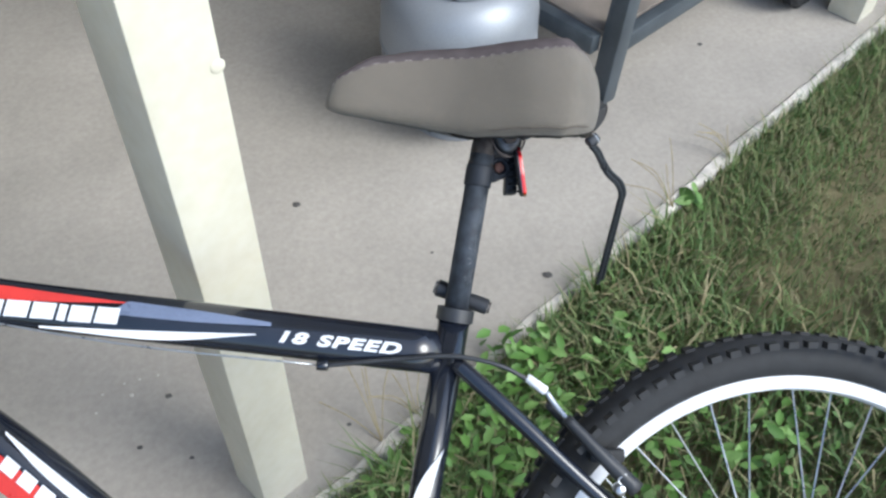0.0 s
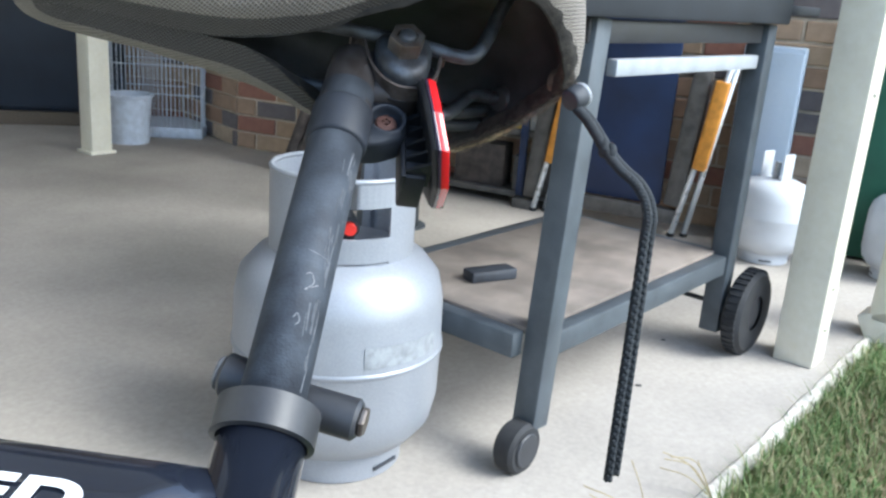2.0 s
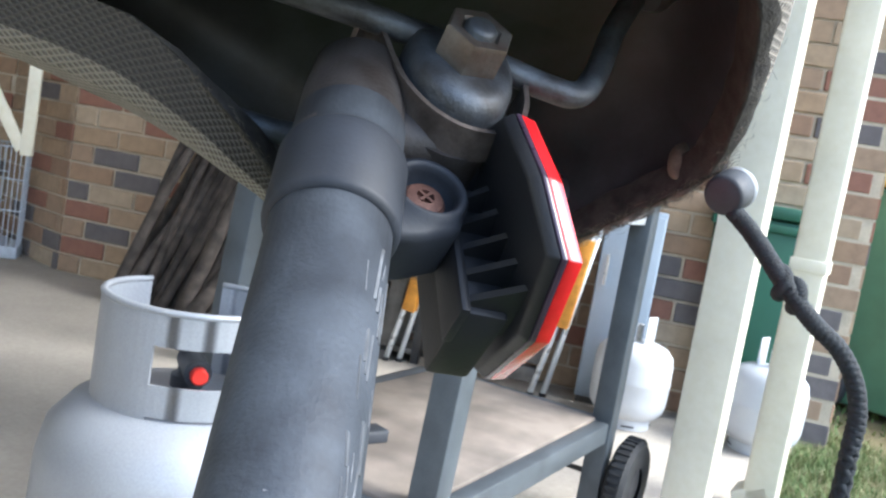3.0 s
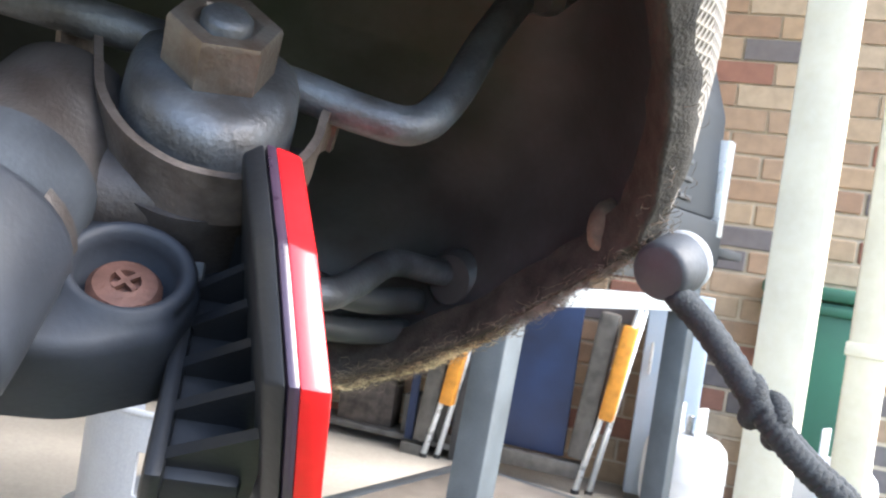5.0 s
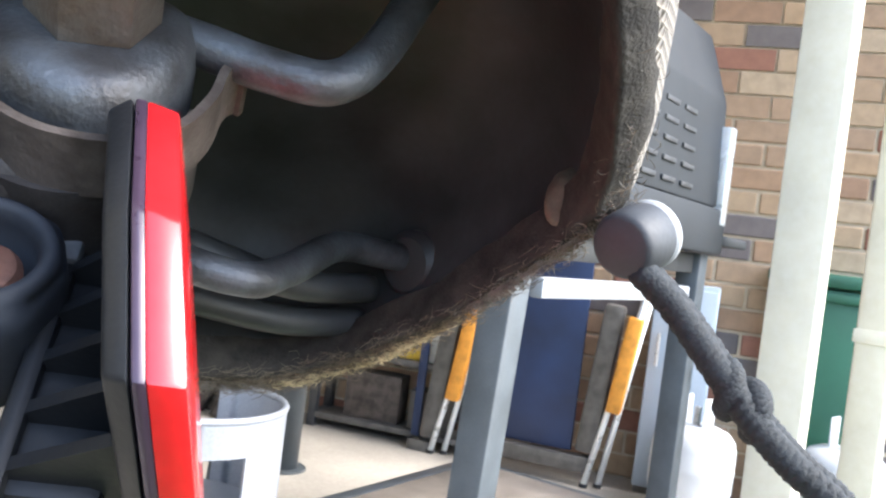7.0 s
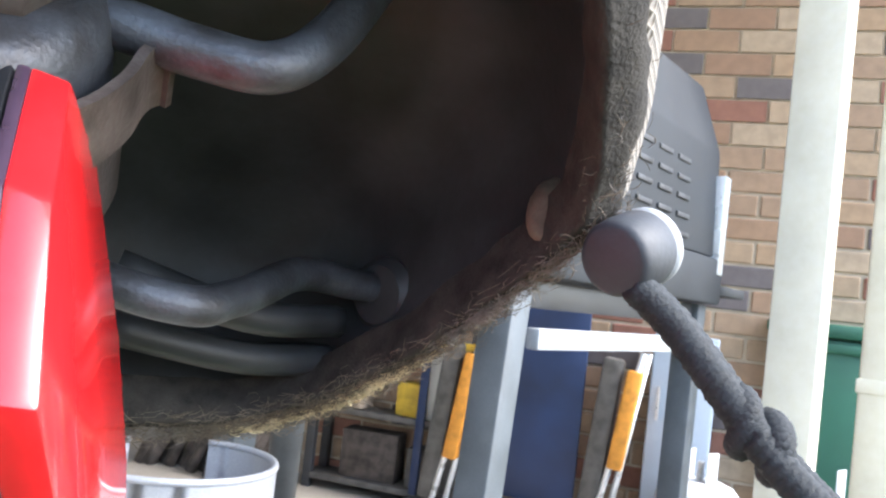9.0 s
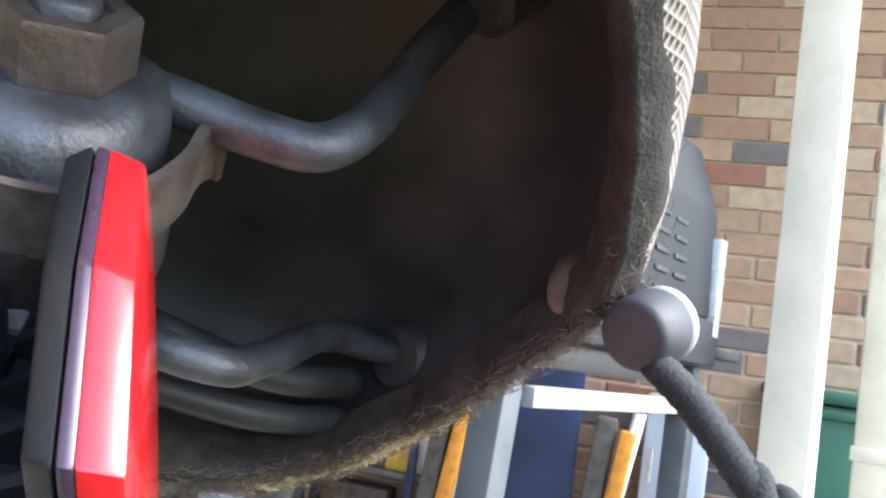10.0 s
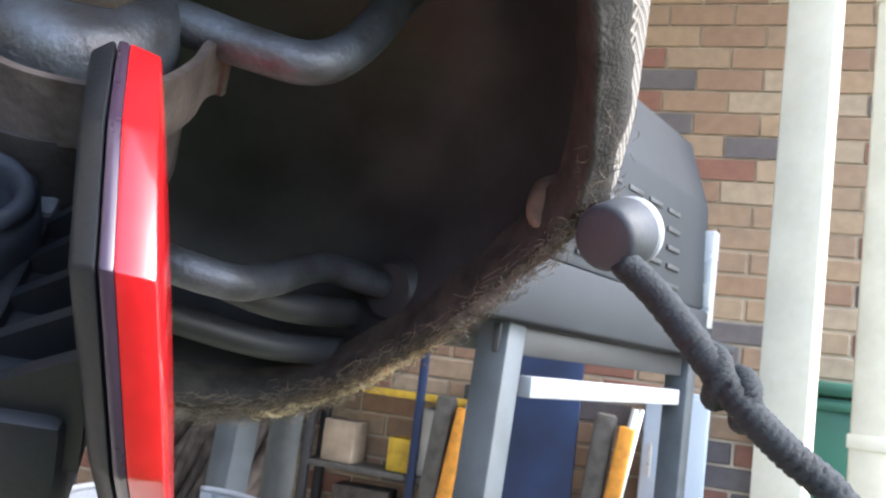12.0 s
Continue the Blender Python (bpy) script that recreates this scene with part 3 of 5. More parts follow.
for k, (x0, x1, z0, z1) in enumerate([(-0.475, -0.452, -0.012, -0.028), (-0.449, -0.427, -0.013, -0.029), (-0.424, -0.402, -0.0145, -0.0305), (-0.399, -0.391, -0.016, -0.032), (-0.388, -0.366, -0.017, -0.033), (-0.363, -0.341, -0.018, -0.034)]):
    stripe("letter_block", [(x0 + 0.004, z0), ((x0 + x1) / 2 + 0.004, z0 - 0.0006), (x1 + 0.004, z0 - 0.0012)], [(x0, z1), ((x0 + x1) / 2, z1 - 0.0006), (x1, z1 - 0.0012)], -0.0176, FRAMEWHITE, top_tube, "pale lettering block")
txt = bpy.data.curves.new("lettering", "FONT")
txt.body, txt.size, txt.shear, txt.extrude, txt.offset, txt.space_character = "18 SPEED", 0.0205, 0.25, 0.0003, 0.0009, 1.14
txt.materials.append(FRAMEWHITE)
lt = new("lettering", txt)
lt.parent = top_tube
lt.matrix_local = pose(-0.186, -0.0172, -0.0487, 90, 0, 0) @ pose(0, 0, 0, 0, 0, -5.0)
lt["label"] = "white italic lettering reading 18 SPEED"
lt.scale = (1.36, 0.76, 1)
stripe("white_decal", [(-0.012, -0.155), (-0.022, -0.19), (-0.040, -0.25)], [(-0.012, -0.156), (-0.038, -0.195), (-0.052, -0.25)], -0.0172, FRAMEWHITE, bike, "white painted flash")
stripe("red_decal", [(-0.52, -0.105), (-0.44, -0.166), (-0.36, -0.232)], [(-0.53, -0.122), (-0.456, -0.188), (-0.372, -0.252)], -0.0262, FRAMERED, down_tube, "red painted flash")
stripe("white_decal", [(-0.44, -0.140), (-0.40, -0.173), (-0.345, -0.217)], [(-0.44, -0.143), (-0.405, -0.181), (-0.352, -0.226)], -0.0255, FRAMEWHITE, down_tube, "white painted flash")
for k in range(4):
    x, z = -0.437 + 0.017 * k, -0.163 - 0.014 * k
    stripe("letter_block", [(x, z), (x + 0.006, z - 0.005), (x + 0.013, z - 0.011)], [(x - 0.008, z - 0.012), (x - 0.002, z - 0.017), (x + 0.005, z - 0.023)], -0.0275, FRAMEWHITE, down_tube, "pale lettering block")

# cable along the top tube and down to the brake
part("cable_housing", tube([(-0.137, -0.014, -0.073), (-0.06, -0.021, -0.064), (-0.005, -0.024, -0.060), (0.04, -0.026, -0.068), (0.072, -0.024, -0.083)], 0.0025, 8, 8), BLACKSTEEL, bike, smooth=True)
part("inner_cable", tube([(-0.60, -0.012, -0.012), (-0.35, -0.0135, -0.053), (-0.137, -0.014, -0.073)], 0.0011, 6, 5), CHROME, bike, smooth=True)
part("cable_stop", rod((-0.144, -0.014, -0.0725), (-0.132, -0.014, -0.0728), 0.0055, seg=12, bevel=0.001), FRAMEBLACK, bike, smooth=True)

# rear brake
brake = new("rear_brake")
brake.parent = bike
part("boot", rod((0.070, -0.024, -0.080), (0.090, -0.026, -0.094), 0.0045, 0.005, 12, 0.001), FRAMEWHITE, brake, "white plastic boot", smooth=True)
part("noodle", tube([(0.090, -0.026, -0.094), (0.10, -0.03, -0.108), (0.112, -0.036, -0.122)], 0.003, 10, 6), CHROME, brake, smooth=True)
for s in (-1, 1):
    part("arm", tube([(0.108, s * 0.042, -0.118), (0.14, s * 0.050, -0.150), (0.178, s * 0.056, -0.186)], lambda k: 0.0055 + 0.0035 * k, 10, 6), BLACKSTEEL, brake, smooth=True)
    part("pad_holder", bx((0.135, s * 0.032 - 0.006, -0.165), (0.172, s * 0.032 + 0.006, -0.150), 0.004, seg=2), RUBBER, brake)
    part("pivot_bolt", rod((0.160, s * 0.064, -0.185), (0.160, s * 0.050, -0.185), 0.0055, seg=12, bevel=0.001), CHROME, brake, smooth=True)
    part("spring", tube([(0.172, s * 0.052, -0.178), (0.166, s * 0.060, -0.17), (0.158, s * 0.060, -0.176), (0.165, s * 0.060, -0.184)], 0.0012, 6, 6), CHROME, brake, smooth=True)


def wheel(name, centre, parent):
    w = new(name)
    w.parent = parent
    w.matrix_local = Matrix.Translation(centre) @ pose(0, 0, 0, 90)
    prof = []
    for k in range(21):
        a = math.radians(-140 + 280 * k / 20)
        prof.append((0.303 + 0.0245 * math.cos(a), 0.0245 * math.sin(a)))
    part("tyre", lathe(prof, 120), RUBBER, w, "black knobbly tyre", smooth=True)
    bm = bmesh.new()
    for k in range(96):
        m = pose(0, 0, 0, 0, 0, 360 * k / 96)
        for s, r, z in ((1, 0.322, 0.016), (-1, 0.322, -0.016), (0, 0.3265, 0.0)):
            off = 0.5 if s == 0 else 0.0
            mm = pose(0, 0, 0, 0, 0, 360 * (k + off) / 96)
            box(bm, (r - 0.004, -0.0055, z - 0.006), (r + 0.0030, 0.0055, z + 0.006), 0, mm @ pose(0, 0, 0, 0, -s * 4))
    part("tread", bm, RUBBER, w)
    part("rim", lathe([(0.268, -0.009), (0.270, -0.0125), (0.283, -0.0135), (0.286, -0.012), (0.284, 0), (0.286, 0.012), (0.283, 0.0135), (0.270, 0.0125), (0.268, 0.009), (0.2665, 0), (0.268, -0.009)], 120), FRAMEWHITE, w, "white rim", smooth=False)
    part("hub", lathe([(0, -0.055), (0.007, -0.055), (0.007, -0.042), (0.026, -0.036), (0.026, -0.032), (0.014, -0.027), (0.012, 0), (0.014, 0.027), (0.026, 0.032), (0.026, 0.036), (0.007, 0.042), (0.007, 0.055), (0, 0.055)], 24), BLACKSTEEL, w, smooth=False)
    for k in range(36):
        s = 1 if k % 2 else -1
        t = 1 if (k // 2) % 2 else -1
        a0 = 2 * math.pi * k / 36
        a1 = a0 + t * 1.15
        part("spoke", rod((0.024 * math.cos(a1), 0.024 * math.sin(a1), s * 0.034), (0.268 * math.cos(a0), 0.268 * math.sin(a0), s * 0.002), 0.0010, seg=6), CHROME, w)
    return w


wheel("rear_wheel", RW, bike)
wheel("front_wheel", FW, bike)
part("cassette", lathe([(0, 0.03), (0.055, 0.030), (0.055, 0.033), (0.045, 0.036), (0.045, 0.040), (0.03, 0.046), (0, 0.046)], 32, Matrix.Translation(RW) @ pose(0, 0, 0, 90)), BROWNSTEEL, bike)

# quick clamp at the top of the seat tube
clamp = new("seat_clamp")
clamp.parent = bike
part("band", lathe([(0.0172, 0), (0.0195, 0.0006), (0.0195, 0.014), (0.0172, 0.0146), (0.0150, 0.0146), (0.0150, 0)], 32, axis_frame(tuple(AX * -0.027), (0, 0, 0))[0]), BLACKSTEEL, clamp, smooth=False)
part("bolt_barrel", rod((0.006, 0.0155, -0.003), (0.033, 0.0110, -0.0115), 0.0085, seg=20, bevel=0.0015), BLACKSTEEL, clamp, smooth=False)
part("nut", rod((0.0332, 0.0110, -0.0116), (0.0355, 0.0106, -0.0123), 0.0062, seg=6, bevel=0.0006), NUTSTEEL, clamp)
part("lever_end", rod((-0.006, 0.0165, 0.003), (-0.0215, 0.0180, 0.0080), 0.0085, 0.0092, 20, 0.0015), BLACKSTEEL, clamp, smooth=False)
part("lever_cap", rod((-0.0217, 0.0180, 0.0081), (-0.0238, 0.0182, 0.0088), 0.007, seg=16, bevel=0.001), SCRATCH, clamp)

# seatpost with its scuffs
seatpost = part("seatpost", rod(tuple(AX * -0.03), tuple(AX * 0.150), 0.0127, seg=40), POST, bike, "worn black seatpost", smooth=True)


def scuff(points, w, material=None):
    """A flake of bare metal on the post: points of (height along it, angle round it in degrees)."""
    m, _ = axis_frame((0, 0, 0), tuple(AX))
    r = 0.01278 - 0.8 * w
    path = [m @ Vector((r * math.cos(radians(a)), r * math.sin(radians(a)), h)) for h, a in points]
    return part("scuff", tube(path, w, 6, 5), material or SCRATCH, seatpost, "scratch down to bare metal" if not material else "rubbed pale streak")


# outer near side of the post lies at this angle in the post's own frame
_m, _ = axis_frame((0, 0, 0), tuple(AX))
_n = _m.inverted().to_3x3() @ Vector((0, -1, 0))
NEAR = math.degrees(math.atan2(_n.y, _n.x))
_r = _m.inverted().to_3x3() @ Vector((1, 0, 0))
SIDE = 1 if math.sin(math.atan2(_r.y, _r.x) - math.atan2(_n.y, _n.x)) > 0 else -1
scuff([(0.052, NEAR - SIDE * 20), (0.051, NEAR + SIDE * 10), (0.050, NEAR + SIDE * 38), (0.049, NEAR + SIDE * 52)], 0.00024)
scuff([(0.040, NEAR + SIDE * 8), (0.041, NEAR + SIDE * 18), (0.037, NEAR + SIDE * 26), (0.033, NEAR + SIDE * 12), (0.036, NEAR + SIDE * 30), (0.037, NEAR + SIDE * 36)], 0.00028)
scuff([(0.020, NEAR + SIDE * 4), (0.022, NEAR + SIDE * 10), (0.019, NEAR + SIDE * 16), (0.017, NEAR + SIDE * 10)], 0.00028)
rs = random.Random(8)
for k in range(12):
    h, a = rs.uniform(0.0, 0.10), NEAR + SIDE * rs.gauss(46, 9)
    scuff([(h, a), (h + rs.uniform(0.002, 0.012), a + rs.uniform(-3, 3))], rs.uniform(0.00005, 0.00013))
for k in range(24):
    h, a = rs.uniform(-0.01, 0.105), NEAR + SIDE * rs.gauss(46, 9)
    scuff([(h, a), (h + rs.uniform(0.004, 0.016), a + rs.uniform(-4, 4))], rs.uniform(0.0003, 0.0010), WORN)

# saddle clamp on the post's head
head = new("saddle_clamp")
head.parent = bike
part("post_head", lathe([(0.0127, 0.138), (0.0133, 0.1392), (0.0133, 0.1412), (0.0127, 0.1424), (0.0125, 0.160), (0.0115, 0.172), (0, 0.176)], 32, Matrix.Translation((0, 0.0008, 0)) @ axis_frame((0, 0, 0), tuple(AX))[0]), BROWNSTEEL, head, "tarnished steel post head", smooth=True)
CX, CZ = 0.0460, 0.1685
part("eye", prism([(CX - 0.001 + 0.0174 * math.cos(math.radians(176 + 188 * k / 44)), CZ - 0.0005 + 0.0228 * math.sin(math.radians(176 + 188 * k / 44))) for k in range(45)], -0.0020, 0.012, 1, 0.0), BROWNSTEEL, head, "tarnished steel cradle", smooth=False)
part("neck", bx((0.019, -0.005, CZ - 0.023), (CX + 0.004, 0.019, CZ + 0.004), 0.007, seg=4), BROWNSTEEL, head, smooth=True)


def cup(y0, y1, r0, r1):
    """A domed D-shaped clamp shell standing between y0 (inner) and y1 (outer)."""
    bm = bmesh.new()
    rings = []
    for k, (fy, fr) in enumerate([(0, 1.0), (0.35, 1.0), (0.7, 0.97), (0.88, 0.90), (0.97, 0.80), (1.0, 0.66), (1.0, 0.0)]):
        y = y0 + (y1 - y0) * fy
        ring = []
        for i in range(40):
            a = 2 * math.pi * i / 40
            x, z = math.cos(a), math.sin(a)
            p = 2.0 if z < 0 else 3.6
            q = (abs(x) ** p + abs(z) ** p) ** (-1 / p)
            ring.append(bm.verts.new((CX + x * q * r0 * fr, y, CZ + z * q * (r1 if z < 0 else r0 * 0.78) * fr)))
        rings.append(ring)
    for a, c in zip(rings, rings[1:]):
        for i in range(40):
            bm.faces.new((a[i], a[(i + 1) % 40], c[(i + 1) % 40], c[i]))
    bmesh.ops.remove_doubles(bm, verts=bm.verts, dist=1e-5)
    bmesh.ops.recalc_face_normals(bm, faces=bm.faces)
    return bm


part("clamp_cup", cup(-0.003, -0.0153, 0.0140, 0.0190), CLAMPSTEEL, head, "scuffed grey steel clamp cup", smooth=True)
part("clamp_cup", cup(0.023, 0.036, 0.0140, 0.0190), CLAMPSTEEL, head, smooth=True)
# thin plate with curled ends under the cup
bend = [(0.0203, 0.1765), (0.0230, 0.1790), (0.0260, 0.1770), (0.0280, 0.1690), (0.0303, 0.1605), (0.0350, 0.1528), (0.0408, 0.1482), (0.0463, 0.1466), (0.0534, 0.1476), (0.0598, 0.1528), (0.0632, 0.1610), (0.0641, 0.1680), (0.0650, 0.1708), (0.0662, 0.1720), (0.0674, 0.1716)]
mid = [(p.x, p.z) for p in spline([(x, 0, z) for x, z in bend], 4)]
bm = bmesh.new()
rows = []
for i, (x, z) in enumerate(mid):
    a, c = Vector(mid[max(i - 1, 0)]), Vector(mid[min(i + 1, len(mid) - 1)])
    t = (c - a).normalized()
    nrm = Vector((-t.y, t.x)) * 0.0007
    rows.append([bm.verts.new((x + nrm.x, -0.0108, z + nrm.y)), bm.verts.new((x - nrm.x, -0.0108, z - nrm.y)), bm.verts.new((x - nrm.x, -0.0015, z - nrm.y)), bm.verts.new((x + nrm.x, -0.0015, z + nrm.y))])
for a, c in zip(rows, rows[1:]):
    for k in range(4):
        bm.faces.new((a[k], c[k], c[(k + 1) % 4], a[(k + 1) % 4]))
bm.faces.new(rows[0])
bm.faces.new(rows[-1][::-1])
bmesh.ops.recalc_face_normals(bm, faces=bm.faces)
part("clip_plate", bm, PLATESTEEL, head, "thin tarnished plate with curled ends", smooth=False)
bm = lathe([(0, 0), (0.0080, 0), (0.0088, 0.0006), (0.0088, 0.0080), (0.0084, 0.0087), (0.0056, 0.0087), (0.0050, 0.0078), (0, 0.0078)], 6, Matrix.Translation((CX, -0.0148, CZ - 0.001)) @ pose(0, 0, 0, 90, 0, 0) @ pose(0, 0, 0, 0, 0, 12))
part("nut", bm, NUTSTEEL, head, "aged hexagonal nut")
part("bolt_end", lathe([(0, 0.0035), (0.0030, 0.0033), (0.0040, 0.0024), (0.0040, -0.004)], 20, Matrix.Translation((CX, -0.0216, CZ - 0.001)) @ pose(0, 0, 0, 90)), CLAMPSTEEL, head, smooth=True)
part("nut", lathe([(0, 0), (0.0088, 0), (0.0088, 0.008), (0, 0.008)], 6, Matrix.Translation((CX, 0.0358, CZ)) @ pose(0, 0, 0, -90)), NUTSTEEL, head)

# saddle: shell and rails
saddle = new("saddle")
saddle.parent = bike
SC = 0.002
HALF_OUT = [(-0.142, 0.0), (-0.138, 0.014), (-0.12, 0.022), (-0.08, 0.027), (-0.03, 0.036), (0.0, 0.048), (0.03, 0.064), (0.06, 0.079), (0.09, 0.082), (0.108, 0.071), (0.124, 0.048), (0.136, 0.020), (0.141, 0.0)]
ZB = [(-0.142, 0.187), (-0.1, 0.181), (-0.05, 0.174), (0.0, 0.166), (0.05, 0.162), (0.09, 0.162), (0.12, 0.169), (0.142, 0.177)]
ZT = [(-0.142, 0.208), (-0.132, 0.223), (-0.1, 0.242), (-0.05, 0.251), (0.0, 0.254), (0.05, 0.262), (0.1, 0.268), (0.142, 0.258)]
ROLL = 0.09
FAR_OUT = HALF_OUT[:6] + [(0.03, 0.070), (0.06, 0.089), (0.09, 0.094), (0.110, 0.081), (0.127, 0.052), (0.138, 0.020), (0.1415, 0.0)]
half = spline([(x, y, 0) for x, y in HALF_OUT], 6)
far_half = spline([(x, y, 0) for x, y in FAR_OUT], 6)
OUT = [(p.x, -abs(p.y)) for p in half] + [(p.x, abs(p.y)) for p in far_half[-2:0:-1]]
NEAR_TUCK = [(-0.05, 1.0), (0.0, 0.46), (0.026, 0.24), (0.05, 0.16), (0.09, 0.12), (0.11, 0.05), (0.14, 0.0)]
ARC = [0.0]
for p, q in zip(OUT, OUT[1:]):
    ARC.append(ARC[-1] + math.hypot(q[0] - p[0], q[1] - p[1]))


def saddle_point(i, a, f, tuck=0.0):
    """A point of the saddle: i round its outline, a inwards from rim to spine, f from rim height to top."""
    x, y = OUT[i % len(OUT)]
    sx = max(-0.118, min(0.062, x))
    k = tuck * (interp(x, NEAR_TUCK) if y < 0 else max(0.0, min(1.0, (0.028 - x) / 0.06)))
    a, f = a + k * (1.0 - a), f + k * (0.03 - f)
    px, py = x + (sx - x) * a, y * (1 - a)
    z = interp(px, ZB) * (1 - f) + interp(px, ZT) * f
    wob = 0.0011 * noise.noise(Vector((px * 60, py * 60, f * 3)))
    ride = max(0.0, py) * 0.30 * max(0.0, min(1.0, px / 0.09)) * max(0.0, 1 - f)
    ride += max(0.0, -py) * 0.10 * max(0.0, min(1.0, px / 0.05)) * max(0.0, 1 - f)
    return Vector((px, SC + py, z + ROLL * py + ride + wob))


def shell(rings, material, name, parent, label="", close=True, smooth=True, lump=0.0):
    bm = bmesh.new()
    uv = bm.loops.layers.uv.new("UVMap")
    n = len(OUT)
    grid = [[bm.verts.new(saddle_point(i, *r)) for i in range(n)] for r in rings]
    if lump:
        for row in grid:
            for v in row:
                c = v.co * 130
                v.co += Vector((noise.noise(c), noise.noise(c + Vector((7, 0, 0))), noise.noise(c + Vector((0, 9, 0))))) * lump
    height = [[0.0] * n]
    for r0, r1 in zip(grid, grid[1:]):
        height.append([h + (p.co - q.co).length for h, p, q in zip(height[-1], r0, r1)])
    top = height[-1][:]
    for row in height:
        for i in range(n):
            row[i] -= top[i]
    for k in range(len(rings) - 1):
        for i in range(n):
            j = (i + 1) % n
            f = bm.faces.new((grid[k][i], grid[k][j], grid[k + 1][j], grid[k + 1][i]))
            u0 = ARC[i]
            u1 = ARC[i + 1] if i + 1 < n else ARC[-1] + 0.004
            for lp, (uu, vv) in zip(f.loops, ((u0, height[k][i]), (u1, height[k][j]), (u1, height[k + 1][j]), (u0, height[k + 1][i]))):
                lp[uv].uv = (uu, vv)
    return part(name, bm, material, parent, label, smooth)


shell([(0.10, 0.10), (0.12, 0.22), (0.17, 0.40), (0.24, 0.52), (0.40, 0.58), (0.7, 0.60), (1.0, 0.61)], BASEPLATE, "base_shell", saddle, "black plastic underside of the saddle")
near_rail = [(-0.10, -0.004, 0.202), (-0.05, -0.009, 0.189), (0.0, -0.011, 0.181), (0.03, -0.0112, 0.178), (0.058, -0.0105, 0.1745), (0.070, -0.0103, 0.172), (0.0800, -0.0105, 0.1722), (0.0870, -0.012, 0.182), (0.0945, -0.017, 0.200), (0.104, -0.026, 0.216)]
far_rail = [(-0.10, 0.022, 0.203), (-0.05, 0.030, 0.190), (0.0, 0.033, 0.182), (0.03, 0.034, 0.182), (0.07, 0.036, 0.174), (0.082, 0.042, 0.184), (0.094, 0.050, 0.203), (0.107, 0.055, 0.209), (0.120, 0.059, 0.214)]
part("rail", tube(near_rail, 0.0035, 16, 10), CLAMPSTEEL, saddle, "scuffed steel saddle rail", smooth=True)
part("rail", tube(far_rail, 0.0035, 16, 10), CLAMPSTEEL, saddle, "scuffed steel saddle rail", smooth=True)
part("rail_socket", rod((0.112, 0.056, 0.208), (0.130, 0.064, 0.220), 0.0085, 0.010, 18, 0.002), BASEPLATE, saddle, smooth=False)
part("rail_socket", rod((0.100, -0.026, 0.208), (0.114, -0.036, 0.224), 0.0085, 0.010, 18, 0.002), BASEPLATE, saddle, smooth=False)
for k, dy in enumerate((0.0, 0.012)):
    part("rib", tube([(0.06, 0.05 + dy, 0.196 - 0.004 * k), (0.085, 0.056 + dy, 0.195), (0.105, 0.062 + dy, 0.204)], 0.0035, 8, 6), BASEPLATE, saddle, smooth=True)

# reflector on its bracket
refl = new("rear_reflector")
refl.parent = bike
RM, _ = axis_frame((0, 0, 0), tuple(AX))
SX, SY, SZ = 0.0400, 0.0022, 0.1360
part("band", lathe([(0.0128, 0.116), (0.0139, 0.1165), (0.0143, 0.118), (0.0143, 0.1365), (0.0139, 0.138), (0.0128, 0.1385)], 36, RM), PLASTIC, refl, "black plastic mounting band", smooth=True)
EAR = [(0.008, SZ - 0.0165), (0.036, SZ - 0.0150), (0.0475, SZ - 0.0095), (0.0508, SZ), (0.048, SZ + 0.0090), (0.038, SZ + 0.0125), (0.026, SZ + 0.0090), (0.008, SZ + 0.0065)]


def ear_radius(a):
    """Distance from the screw to the ear's edge in the direction a."""
    d = Vector((math.cos(a), math.sin(a)))
    best = 0.05
    for (x0, z0), (x1, z1) in zip(EAR, EAR[1:] + EAR[:1]):
        p, e = Vector((x0 - SX, z0 - SZ)), Vector((x1 - x0, z1 - z0))
        det = d.x * -e.y + d.y * e.x
        if abs(det) > 1e-9:
            k = (p.x * -e.y + p.y * e.x) / det
            u = (d.x * p.y - d.y * p.x) / det
            if k > 0 and -0.001 <= u <= 1.001:
                best = min(best, k)
    return best


bm = bmesh.new()
rings = []
for y, kind, q in ((0.0150, 0, 1.0), (0.0024, 0, 1.0), (0.0006, 0, 0.96), (-0.0002, 0, 0.88), (-0.0008, 1, 0.0098), (-0.0020, 1, 0.0090), (-0.0022, 1, 0.0080), (-0.0014, 1, 0.0073), (0.0004, 1, 0.0070), (0.0060, 1, 0.0068), (0.0061, 1, 0.0002)):
    ring = []
    for k in range(56):
        a = 2 * math.pi * k / 56
        r = q if kind else sum(ear_radius(a + o) for o in (-0.12, 0.0, 0.12)) / 3 * q
        ring.append(bm.verts.new((SX + r * math.cos(a), SY + y, SZ + r * math.sin(a))))
    rings.append(ring)
for a, c in zip(rings, rings[1:]):
    for k in range(56):
        bm.faces.new((a[k], a[(k + 1) % 56], c[(k + 1) % 56], c[k]))
bmesh.ops.recalc_face_normals(bm, faces=bm.faces)
part("ear", bm, PLASTIC, refl, "black bracket ear with a sunk screw well", smooth=True)
part("screw", lathe([(0.0053, -0.001), (0.0053, 0.0010), (0.0045, 0.0020), (0.0022, 0.0025), (0.0020, 0.0015), (0, 0.0015)], 24, Matrix.Translation((SX, SY + 0.0036, SZ)) @ pose(0, 0, 0, 90)), SCREWRUST, refl, "rusty cross-head screw", smooth=False)
